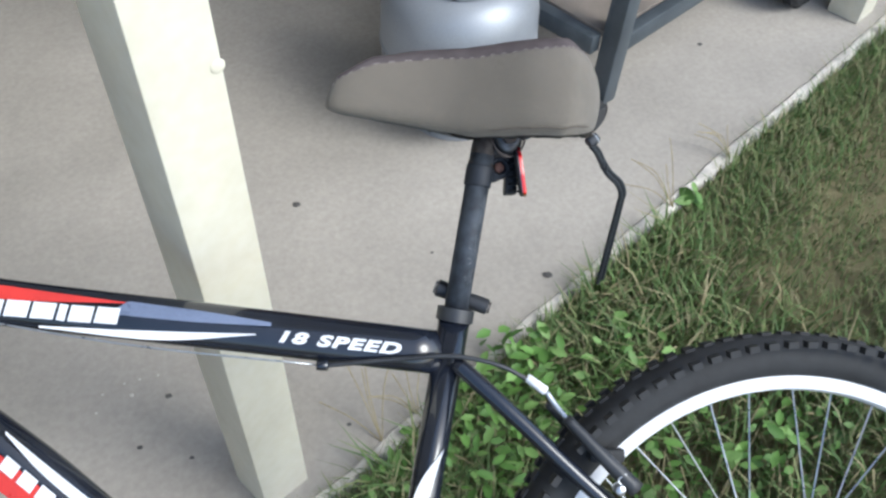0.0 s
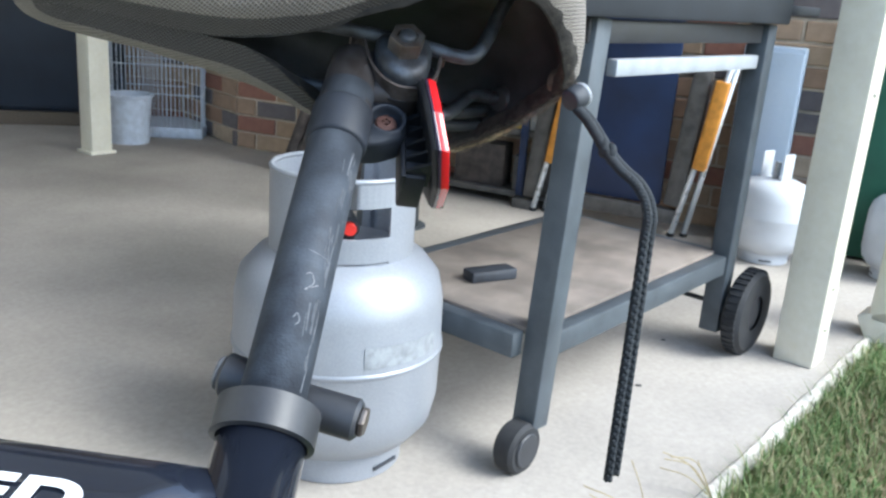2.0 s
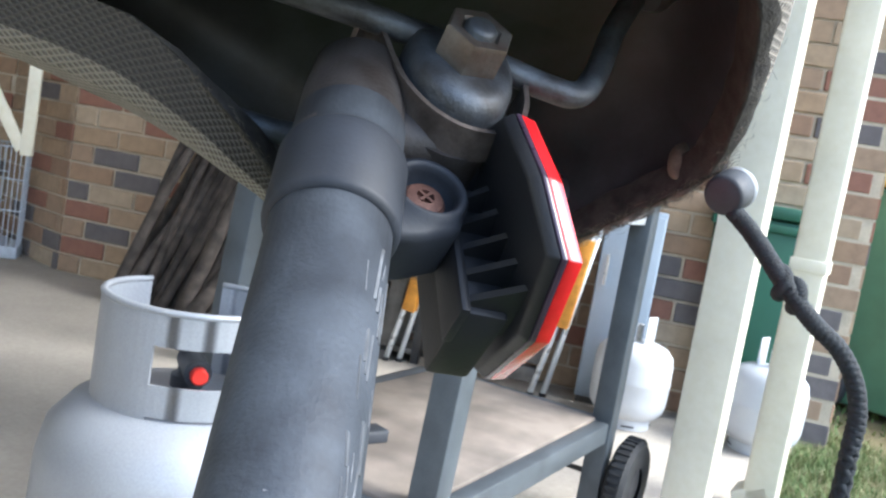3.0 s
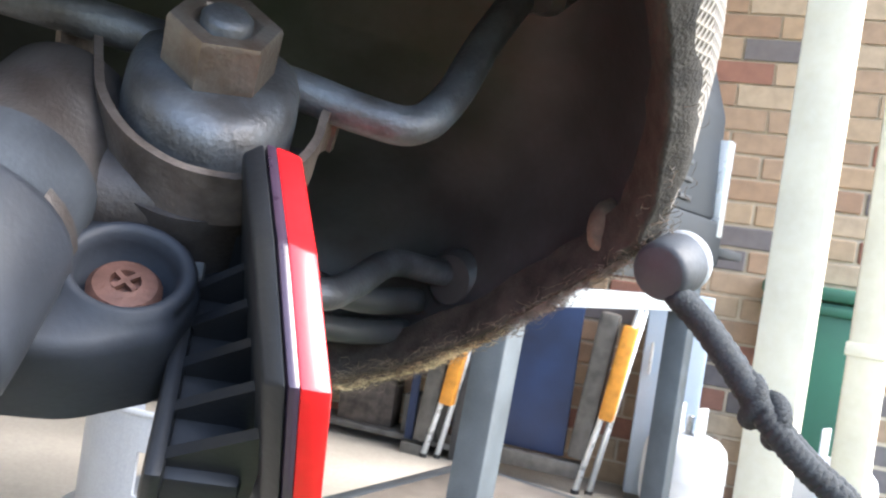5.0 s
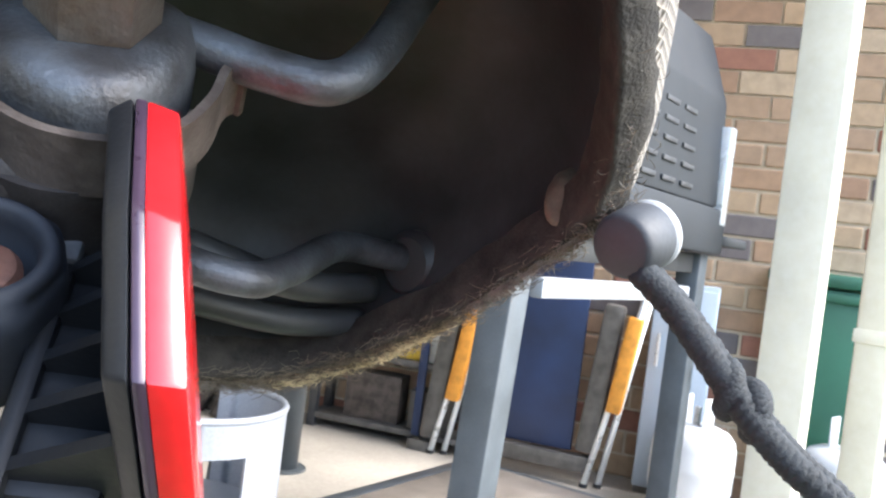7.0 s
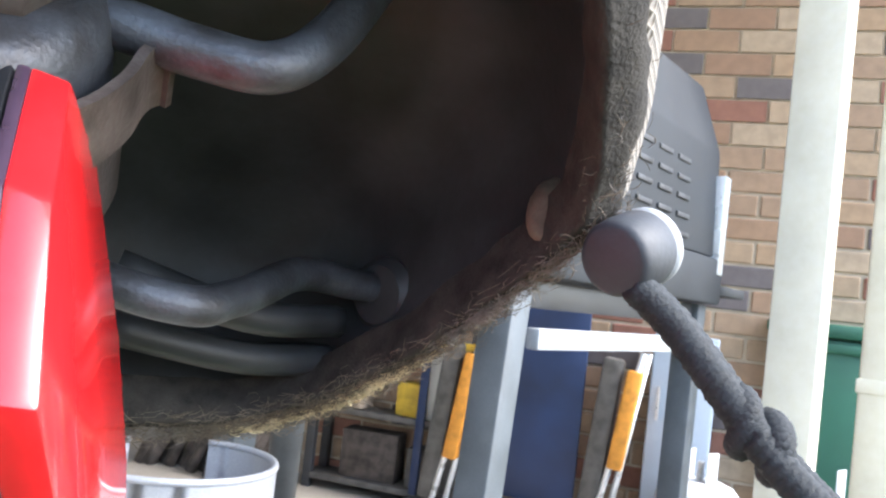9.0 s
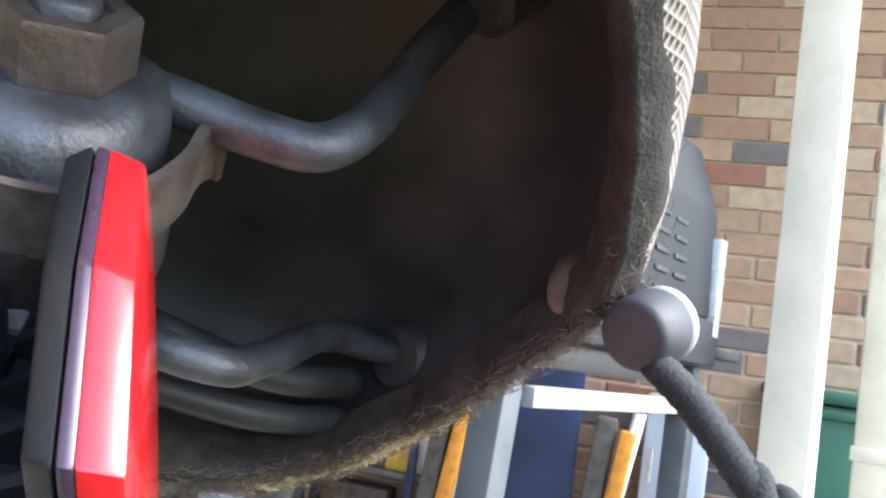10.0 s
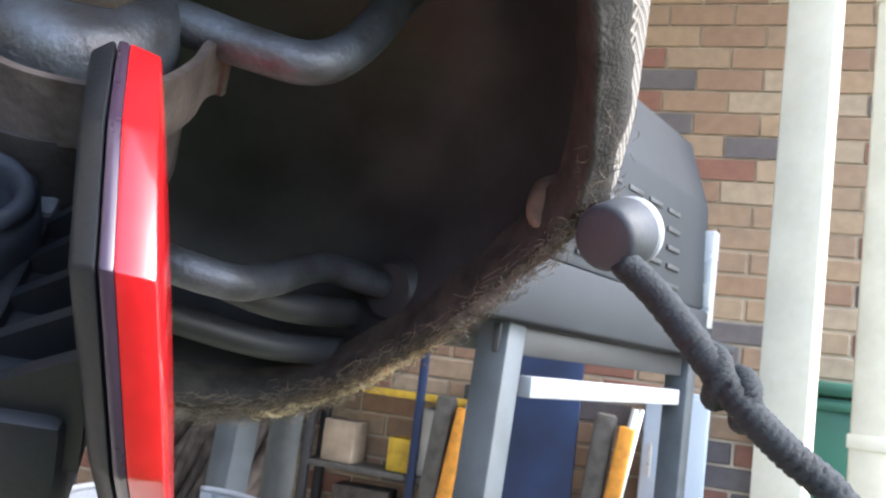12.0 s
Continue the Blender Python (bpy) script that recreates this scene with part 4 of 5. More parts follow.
for rz in (45, 135):
    part("screw_slot", bx((-0.0022, -0.0004, 0), (0.0022, 0.0004, 0.0008), 0, Matrix.Translation((SX, SY + 0.0017, SZ)) @ pose(0, 0, 0, 90) @ pose(0, 0, 0, 0, 0, rz)), SCREWRUST, refl)
# lens outline in the plane across the bike: (y, z)
LENS = [(-0.0175, 0.1475), (-0.0177, 0.1275), (-0.0128, 0.1088), (0.0124, 0.1065), (0.0420, 0.1160), (0.051, 0.130), (0.047, 0.150), (0.030, 0.159), (0.0, 0.159)]
TILT_X, TURN_X = 0.16, 0.165


def slab_yz(outline, x0, x1, shrink0=1.0, shrink1=1.0):
    cy = sum(p[0] for p in outline) / len(outline)
    cz = sum(p[1] for p in outline) / len(outline)
    bm = bmesh.new()
    A = [bm.verts.new((x0 + 0.0014 - TILT_X * (z - 0.125) + (TURN_X * (y + 0.0175) - 0.0012), cy + (y - cy) * shrink0, cz + (z - cz) * shrink0)) for y, z in outline]
    B = [bm.verts.new((x1 + 0.0014 - TILT_X * (z - 0.125) + (TURN_X * (y + 0.0175) - 0.0012), cy + (y - cy) * shrink1, cz + (z - cz) * shrink1)) for y, z in outline]
    bm.faces.new(A)
    bm.faces.new(B)
    for i in range(len(A)):
        j = (i + 1) % len(A)
        bm.faces.new((A[i], A[j], B[j], B[i]))
    bmesh.ops.recalc_face_normals(bm, faces=bm.faces)
    bmesh.ops.bevel(bm, geom=list(bm.edges), offset=0.0006, segments=2, affect="EDGES", profile=0.5)
    return bm


part("housing", slab_yz(LENS, 0.0554, 0.0580, 0.94, 1.0), HOUSING, refl, "black ribbed reflector housing")
part("lens_rim", slab_yz(LENS, 0.0582, 0.0598, 1.0, 1.0), LENSRIM, refl, "dusky translucent rim")
part("lens", slab_yz(LENS, 0.0596, 0.0636, 1.0, 0.98), LENSRED, refl, "bright red reflector lens")
for k in range(6):
    z = 0.111 + 0.0075 * k
    gusset = [(0.0600 - TILT_X * (z - 0.125), 0.000), (0.0600 - TILT_X * (z - 0.125), 0.018), (0.0485, 0.018), (0.0485, 0.009)]
    bm = bmesh.new()
    lo = [bm.verts.new((x, y, z)) for x, y in gusset]
    hi = [bm.verts.new((x, y, z + 0.0018)) for x, y in gusset]
    bm.faces.new(lo)
    bm.faces.new(hi)
    for i in range(4):
        bm.faces.new((lo[i], lo[(i + 1) % 4], hi[(i + 1) % 4], hi[i]))
    bmesh.ops.recalc_face_normals(bm, faces=bm.faces)
    part("rib", bm, HOUSING, refl)
part("spine", bx((0.0478, 0.0075, 0.108), (0.0505, 0.020, 0.152), 0.001), HOUSING, refl)
part("socket", bx((0.0490, 0.0095, 0.109), (0.0605, 0.034, 0.150), 0.0015, seg=2), HOUSING, refl)
part("tab", bx((0.0465, 0.0065, 0.1425), (0.0505, 0.0105, 0.1520), 0.001), SCRATCH, refl, "bright metal tab")

# slip-on cover over the saddle
cover = thing("saddle_cover", BIKE, "taupe mesh slip-on saddle cover with dark vinyl top and drawstring", "saddle cover")
# The shade under the nose is coloured into this panel's mesh.
shell([(0.10, -0.010, 1.0), (0.10, -0.010, 0.72), (0.10, -0.010, 0.45)], UNDERWEAVE, "underside", cover, "grimy mesh under the nose, colour darkened for its shade")
shell([(0.10, -0.01, 0.45), (0.05, 0.01, 0.25), (0.0, 0.08, 0.05), (-0.03, 0.20), (-0.05, 0.34), (-0.045, 0.50), (-0.015, 0.67), (0.05, 0.81), (0.10, 0.875)], WEAVE, "mesh_side", cover, "taupe woven mesh side panel")
shell([(0.097, 0.872), (0.16, 0.935), (0.22, 0.972), (0.30, 1.0), (0.45, 1.02), (0.62, 1.02), (0.80, 0.985), (0.93, 0.95), (1.0, 0.94)], VINYL, "top_panel", cover, "dark mauve vinyl top panel")
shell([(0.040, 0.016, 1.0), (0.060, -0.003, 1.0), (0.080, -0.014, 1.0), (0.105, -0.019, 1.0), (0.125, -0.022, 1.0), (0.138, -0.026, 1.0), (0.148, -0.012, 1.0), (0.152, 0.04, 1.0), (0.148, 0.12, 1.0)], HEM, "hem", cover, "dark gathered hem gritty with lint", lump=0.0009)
n = len(OUT)
for i in range(0, n):
    if i % 2 == 0:
        p, q = saddle_point(i, 0.098, 0.882), saddle_point(i + 1, 0.098, 0.882)
        part("stitch", rod(tuple(p), tuple(p + (q - p) * 0.75), 0.00035, seg=6), STITCH, cover)

part("seam", tube([tuple(saddle_point(i, -0.008, 0.055)) for i in range(34, 60, 2)], 0.0008, 6, 2), SEAM, cover, "folded seam along the lower side", smooth=True)

# drawstring lock, knot and cord
toggle = new("cord_lock")
toggle.parent = cover
TM, TL = axis_frame((0.1343, 0.0042, 0.1650), (0.1463, 0.0054, 0.1750))
part("body", lathe([(0, -0.0002), (0.0056, 0.0), (0.0064, 0.0004), (0.0069, 0.0014), (0.0072, 0.004), (0.0073, 0.0095), (0.0070, 0.0105), (0, 0.0105)], 36, TM @ Matrix.Scale(0.87, 4)), GREYPLASTIC, toggle, "grey plastic barrel", smooth=True)
part("ring", lathe([(0.0070, 0.0105), (0.0074, 0.0112), (0.0073, 0.0124), (0.0062, 0.0130), (0, 0.0130)], 28, TM @ Matrix.Scale(0.87, 4)), PALEGREY, toggle, "pale spring ring")
part("button", lathe([(0, 0.0130), (0.0060, 0.0130), (0.0064, 0.0142), (0.0058, 0.0152), (0, 0.0154)], 28, TM @ Matrix.Scale(0.87, 4)), GREYPLASTIC, toggle)
CORD_PATH = [(0.1403, 0.0075, 0.1636), (0.1452, 0.009, 0.159), (0.1491, 0.0105, 0.1535), (0.1526, 0.012, 0.1475), (0.156, 0.0135, 0.1425), (0.1603, 0.015, 0.1373), (0.1651, 0.0165, 0.133), (0.1723, 0.0185, 0.128), (0.1782, 0.0229, 0.1212), (0.1815, 0.0293, 0.1143), (0.1821, 0.0369, 0.1078), (0.1835, 0.0521, 0.0948), (0.1848, 0.0672, 0.0819), (0.1861, 0.0824, 0.0689), (0.1874, 0.0976, 0.0559), (0.1887, 0.1128, 0.0429), (0.19, 0.128, 0.0299), (0.1913, 0.1432, 0.0169)]


def braid(path, r, name, strands=4, turns=9.0):
    """Twisted strands laid round a path."""
    ps = spline(path, 16)
    n = len(ps)
    cord = new(name)
    cord.parent = cover
    cord["label"] = "black braided drawstring"
    for s in range(strands):
        pts = []
        for i in range(0, n):
            d = (ps[min(i + 1, n - 1)] - ps[max(i - 1, 0)]).normalized()
            e1 = d.cross(Vector((0.2, 1, 0.3))).normalized()
            e2 = d.cross(e1)
            sg = 1 if s % 2 else -1
            a = sg * (2 * math.pi * turns * i / n) + 2 * math.pi * s / strands
            pts.append(ps[i] + (e1 * math.cos(a) + e2 * math.sin(a)) * r * 0.58)
        part("strand", tube(pts, r * 0.46, 8, 1), CORD, cord, smooth=True)
    return cord


def shifted(path, d, grow=0.0):
    return [tuple(Vector(p) + Vector(d) * (1 + grow * i)) for i, p in enumerate(path)]


braid(shifted(CORD_PATH[:5], (0.0016, 0.0012, 0.0012)), 0.0027, "cord", 6, 9)
braid(shifted(CORD_PATH[:5], (-0.0016, -0.0012, -0.0012)), 0.0027, "cord", 6, 9)
braid(shifted(CORD_PATH[4:], (0.0016, 0.0012, 0.0012)), 0.0026, "cord", 6, 20)
braid(shifted(CORD_PATH[4:], (-0.0018, -0.0012, -0.0014), 0.15), 0.0026, "cord", 6, 20)
kp = []
for k in range(15):
    a = 2 * math.pi * k / 7
    c = Vector((0.156, 0.0135, 0.1425)) + Vector((0.008, 0.0010, -0.0075)) * (k / 14 - 0.5)
    kp.append(tuple(c + Vector((0.35, 0.25, 0.9)).normalized() * 0.0026 * math.cos(a) + Vector((0.1, -0.95, 0.2)).normalized() * 0.0026 * math.sin(a)))
braid(kp, 0.0024, "knot", 5, 26)

# lint, straw fluff and a dried leaf caught in the cover's hem
rng = random.Random(21)


def fluff(name, centre_i, a, f, length, n, material, label, size=1.0, spread=0.007, long=1.0):
    """Matted fine fibres and crumbs lying on the hem."""
    bm = bmesh.new()
    for k in range(n * 2):
        i = centre_i + rng.gauss(0, length)
        i0 = int(math.floor(i))
        aa, ff = a + rng.gauss(0, spread), f + rng.gauss(0, 0.010)
        p = saddle_point(i0, aa, ff, 1.0).lerp(saddle_point(i0 + 1, aa, ff, 1.0), i - i0)
        p += Vector((rng.gauss(0, 0.0003), rng.gauss(0, 0.0003), rng.uniform(-0.0005, 0.0003)))
        along = (saddle_point(i0 + 1, aa, ff, 1.0) - saddle_point(i0, aa, ff, 1.0)).normalized()
        along = (along + Vector((rng.gauss(0, 0.6), rng.gauss(0, 0.6), rng.gauss(0, 0.15)))).normalized()
        side = along.cross(Vector((rng.gauss(0, 1), rng.gauss(0, 1), 1))).normalized()
        ln, w = rng.uniform(0.0008, 0.0032) * long, rng.uniform(0.00005, 0.00013) * size
        up = along.cross(side) * w
        bend = side * ln * rng.gauss(0, 0.25)
        rows = []
        for q in range(4):
            c = p + along * ln * (q / 3 - 0.5) + bend * (1 - (2 * q / 3 - 1) ** 2)
            ww = w * (1.0 if 0 < q < 3 else 0.4)
            rows.append([bm.verts.new(c + side * ww), bm.verts.new(c - side * ww), bm.verts.new(c + up)])
        for r0, r1 in zip(rows, rows[1:]):
            for e in range(3):
                bm.faces.new((r0[e], r0[(e + 1) % 3], r1[(e + 1) % 3], r1[e]))
    ob = part(name, bm, material, None, smooth=False)
    ob.matrix_world = BIKE
    return tagged(ob, label, "lint", "litter in the hem", "stuff")


far0 = len(OUT) // 2
REAR_I = far0
STRAWY, LINTY = "straw-coloured fluff caught on the cover hem", "grey lint and cobweb matted on the cover hem"
fluff("straw_fluff", REAR_I + 22, 0.085, -0.017, 0.8, 560, STRAW, STRAWY, 2.0, 0.006)
fluff("straw_fluff", REAR_I + 19, 0.080, -0.017, 1.0, 260, STRAW, STRAWY, 1.2, 0.006)
fluff("straw_fluff", REAR_I + 16, 0.085, -0.017, 0.7, 520, STRAW, STRAWY, 2.0, 0.006)
fluff("straw_fluff", REAR_I + 13.5, 0.075, -0.015, 0.8, 160, STRAW, STRAWY, 1.0, 0.008)
fluff("grey_lint", REAR_I + 9, 0.115, -0.022, 1.1, 420, DUST, LINTY, 1.2, 0.010)
fluff("grey_lint", REAR_I + 4, 0.120, -0.020, 1.6, 160, DUST, LINTY, 0.8, 0.012)
fluff("grey_lint", REAR_I + 29, 0.090, -0.018, 1.5, 460, DUST, LINTY, 1.1, 0.012)
fluff("grey_lint", REAR_I - 5, 0.10, 0.0, 2.5, 90, DUST, LINTY, 0.8, 0.010)
fluff("web_fibre", REAR_I + 20, 0.090, -0.016, 9.0, 2600, WEB, "fine brown fibres and cobweb felted over the cover hem", 0.7, 0.030, 1.8)
bm = bmesh.new()
bmesh.ops.create_uvsphere(bm, u_segments=18, v_segments=12, radius=1)
for v in bm.verts:
    c = v.co
    v.co = Vector((c.x * 0.0040, c.y * 0.0034, c.z * 0.0072)) * (1 + 0.14 * noise.noise(c * 1.7))
leafb = part("seed_husk", bm, LEAFDRY, None, smooth=True)
leafb.matrix_world = BIKE @ Matrix.Translation((0.1308, 0.0108, 0.1850)) @ pose(0, 0, 0, 20, 14, 0)
tagged(leafb, "dull brown papery husk lodged inside the saddle cover", "husk")


# ---- things on the patio ----
def gas_bottle(x, y, turn, material, label, s=1.0, label_plate=True, guard=False):
    g = thing("gas_bottle", Matrix.Translation((x, y, 0)) @ pose(0, 0, 0, 0, 0, turn) @ Matrix.Scale(s, 4), label, "gas bottle", "gas bottles")
    r = 0.160
    part("body", lathe([(0, 0.03), (0.085, 0.034), (0.128, 0.052), (0.152, 0.082), (r, 0.118), (r + 0.0015, 0.195), (r + 0.003, 0.2), (r + 0.0015, 0.206), (r, 0.275), (0.152, 0.312), (0.128, 0.340), (0.095, 0.354), (0.05, 0.36), (0, 0.36)], 64), material, g, smooth=True)
    seg = 48
    ring = lathe([(0.104, 0.0), (0.108, 0.002), (0.108, 0.055), (0.100, 0.058), (0.100, 0.004), (0.104, 0.0)], seg)
    part("foot_ring", ring, material, g, smooth=False)
    for k in range(4):
        part("foot_slot", bx((0.1075, -0.026, 0.014), (0.1095, 0.026, 0.021), 0.0008, pose(0, 0, 0, 0, 0, 90 * k + 40)), VALVE, g, "dark slot in the foot ring")
    if guard:
        for k in (0, 180):
            part("guard_plate", bx((0.045, -0.04, 0.355), (0.052, 0.04, 0.47), 0.006, pose(0, 0, 0, 0, 0, k)), material, g)
        part("valve", rod((0, 0, 0.355), (0, 0, 0.43), 0.014, seg=16, bevel=0.002), CHROME, g)
        return g
    # collar: a wall round the valve with a window cut out
    bm = bmesh.new()
    n = 60
    cols = []
    for i in range(n + 1):
        a = math.radians(-155 + 310 * i / n)
        deg = -155 + 310 * i / n
        open_ = abs(deg) < 34
        cols.append((a, open_))
    def quad(a0, a1, z0, z1):
        for r_in, r_out in ((0.105, 0.109),):
            p = [bm.verts.new((r * math.cos(a), r * math.sin(a), z)) for r, a, z in ((r_out, a0, z0), (r_out, a1, z0), (r_out, a1, z1), (r_out, a0, z1), (r_in, a0, z0), (r_in, a1, z0), (r_in, a1, z1), (r_in, a0, z1))]
            for f in ((0, 1, 2, 3), (5, 4, 7, 6), (3, 2, 6, 7), (1, 0, 4, 5), (0, 3, 7, 4), (2, 1, 5, 6)):
                bm.faces.new([p[k] for k in f])
    for (a0, o0), (a1, o1) in zip(cols, cols[1:]):
        if o0 and o1:
            quad(a0, a1, 0.352, 0.388)
            quad(a0, a1, 0.432, 0.470)
        else:
            quad(a0, a1, 0.345, 0.470)
    bmesh.ops.remove_doubles(bm, verts=bm.verts, dist=1e-5)
    part("collar", bm, material, g, smooth=False)
    part("collar_lip", tube([(0.107 * math.cos(math.radians(-155 + 310 * i / 24)), 0.107 * math.sin(math.radians(-155 + 310 * i / 24)), 0.470) for i in range(25)], 0.004, 8, 3), material, g, smooth=True)
    part("valve", lathe([(0.02, 0.355), (0.02, 0.375), (0.013, 0.38), (0.013, 0.405), (0, 0.405)], 20), VALVE, g, smooth=False)
    part("outlet", rod((0, 0, 0.395), (0.07, 0, 0.395), 0.016, seg=20, bevel=0.002), VALVE, g, smooth=False)
    part("outlet_plug", rod((0.07, 0.0, 0.395), (0.082, 0.0, 0.395), 0.010, seg=16, bevel=0.002), KNOBRED, g, "red outlet plug")
    part("hand_wheel", rod((0, 0, 0.408), (0, 0, 0.432), 0.03, seg=10, bevel=0.003), VALVE, g, smooth=False)
    part("weld_band", lathe([(r + 0.0015, 0.196), (r + 0.0042, 0.198), (r + 0.0042, 0.203), (r + 0.0015, 0.205)], 64), material, g, smooth=True)
    if label_plate:
        bm = bmesh.new()
        rows = []
        for i in range(13):
            a = math.radians(6 + 4 * i)
            rows.append([bm.verts.new(((r + 0.0022) * math.cos(a), (r + 0.0022) * math.sin(a), z)) for z in (0.214, 0.246)])
        for a, c in zip(rows, rows[1:]):
            bm.faces.new((a[0], c[0], c[1], a[1]))
        part("label", bm, DARKLABEL, g, "dull printed label")
    return g


gas_bottle(0.112, 1.495, -84, GASGREY, "silver-grey gas bottle with red plug standing on the slab", 1.05)
gas_bottle(1.50, 2.70, -60, GASWHITE, "white gas bottle with a narrow valve guard beside the post", 0.74, False, True)
gas_bottle(1.86, 2.52, -60, GASWHITE, "white gas bottle half hidden behind the post", 0.74, False, True)

# barbecue trolley
PD = Vector((0.741, 0.672, 0)).normalized()
PN = Vector((-PD.y, PD.x, 0))
CART = Matrix.Translation((0.423, 1.405, 0)) @ Matrix((PD, PN, (0, 0, 1))).transposed().to_4x4()
bbq = thing("barbecue", CART, "dark grey hooded barbecue trolley with a rusty lower shelf", "barbecue")
L, D = 0.805, 0.46
for a in (0.02, L - 0.045):
    for b in (0.0, D - 0.045):
        lean = pose(0, 0, 0.075, 0, 4.6 if a < 0.1 else 0.5, 0) @ pose(0, 0, -0.075)
        part("leg", bx((a, b, 0.075 if a < 0.1 else 0.06), (a + 0.045, b + 0.045, 0.75), 0.004, lean), CARTSTEEL, bbq)
for b in (0.0, D - 0.03):
    part("rail", bx((0.047, b + 0.004, 0.195), (L - 0.047, b + 0.034, 0.238), 0.003), CARTSTEEL, bbq)
for a in (0.004, L - 0.034):
    part("rail", bx((a, 0.047, 0.195), (a + 0.03, D - 0.047, 0.238), 0.003), CARTSTEEL, bbq)
part("shelf", bx((0.036, 0.036, 0.230), (L - 0.036, D - 0.036, 0.242), 0.002), RUST, bbq, "rust-stained lower shelf")
part("fire_box", bx((-0.02, -0.02, 0.745), (L + 0.02, D + 0.02, 0.83), 0.006), HOODSTEEL, bbq)
part("front_apron", bx((0.067, 0.010, 0.705), (L - 0.047, 0.02, 0.742), 0.003), BLACKSTEEL, bbq)
part("top_rail", bx((0.067, D - 0.04, 0.71), (L - 0.047, D - 0.01, 0.742), 0.003), CARTSTEEL, bbq)
part("cross_rail", bx((0.165, 0.010, 0.652), (L - 0.047, 0.030, 0.680), 0.003), RAILPAINT, bbq, "white cross rail")
part("side_shelf", bx((L + 0.022, 0.0, 0.765), (L + 0.26, D, 0.785), 0.004), HOODSTEEL, bbq)
hood = part("hood", prism([(-0.01, 0.832), (D + 0.01, 0.832), (D + 0.01, 1.03), (D - 0.05, 1.16), (D - 0.13, 1.225), (0.14, 1.225), (0.045, 1.16), (0.0, 1.03)], 0.0, L, 0, 0.006), HOODSTEEL, bbq, "charcoal steel hood")
for r_ in range(5):
    for k in range(6):
        part("vent_slot", bx((0.12 + 0.09 * k, -0.0135 + 0.0021 * r_, 0.85 + 0.032 * r_), (0.18 + 0.09 * k, -0.0060 + 0.0021 * r_, 0.858 + 0.032 * r_), 0.0008), BLACKSTEEL, hood)
        part("vent_slot", bx((L + 0.0005, 0.08 + 0.05 * k, 0.87 + 0.045 * r_), (L + 0.004, 0.112 + 0.05 * k, 0.877 + 0.045 * r_), 0.0008), BLACKSTEEL, hood)
# Pale metal strip put here to draw the sun glint on the hood.
part("hood_glint_trim", bx((L - 0.020, -0.022, 0.80), (L + 0.012, 0.02, 0.985), 0.003), ALU, bbq, "bright metal strip standing in for the hood's sun glint")
for b in (0.022, D - 0.022):
    cs = new("castor")
    cs.parent = bbq
    part("fork", bx((-0.012, b - 0.02, 0.05), (0.04, b + 0.02, 0.076), 0.004), BLACKSTEEL, cs)
    part("castor_wheel", rod((0.006, b - 0.022, 0.045), (0.006, b + 0.018, 0.045), 0.045, seg=28, bevel=0.006), RUBBER, cs, smooth=False)
    part("hub_cap", rod((0.006, b - 0.026, 0.045), (0.006, b - 0.021, 0.045), 0.030, seg=24, bevel=0.002), BLACKSTEEL, cs)
for b in (-0.055, D + 0.01):
    cw = new("cart_wheel")
    cw.parent = bbq
    prof = [(0.040, -0.022), (0.072, -0.024), (0.090, -0.022), (0.099, -0.012), (0.101, 0), (0.099, 0.012), (0.090, 0.022), (0.072, 0.024), (0.040, 0.022)]
    part("tyre", lathe(prof, 40, pose(L + 0.03, b + 0.022, 0.101, 90)), RUBBER, cw, smooth=False)
    part("wheel_hub", lathe([(0, -0.018), (0.012, -0.02), (0.042, -0.016), (0.042, 0.016), (0.012, 0.02), (0, 0.018)], 24, pose(L + 0.03, b + 0.022, 0.101, 90)), BLACKSTEEL, cw)
    for k in range(40):
        a = 2 * math.pi * k / 40
        part("tread_block", bx((0.098, -0.014, -0.004), (0.103, 0.014, 0.004), 0, pose(L + 0.03, b + 0.022, 0.101) @ pose(0, 0, 0, 0, -math.degrees(a), 0)), RUBBER, cw)
part("axle", rod((L + 0.03, -0.05, 0.101), (L + 0.03, D + 0.05, 0.101), 0.006, seg=10), BLACKSTEEL, bbq)

blk = part("dark_block", bx((-0.05, -0.02, 0), (0.05, 0.02, 0.022), 0.004), VALVE)
blk.matrix_world = CART @ pose(0.19, 0.24, 0.242, 0, 0, -20)
tagged(blk, "small black box lying on the rusty barbecue shelf", "box")

# leaning boards and frames behind the barbecue
def leaning(name, x, y, turn, lean, label, category):
    return thing(name, Matrix.Translation((x, y, 0)) @ pose(0, 0, 0, 0, 0, turn) @ pose(0, 0, 0, lean), label, category)


WALLM = Matrix(((0.845, 0.535, 0, 1.39), (-0.535, 0.845, 0, 2.85), (0, 0, 1, 0), (0, 0, 0, 1)))


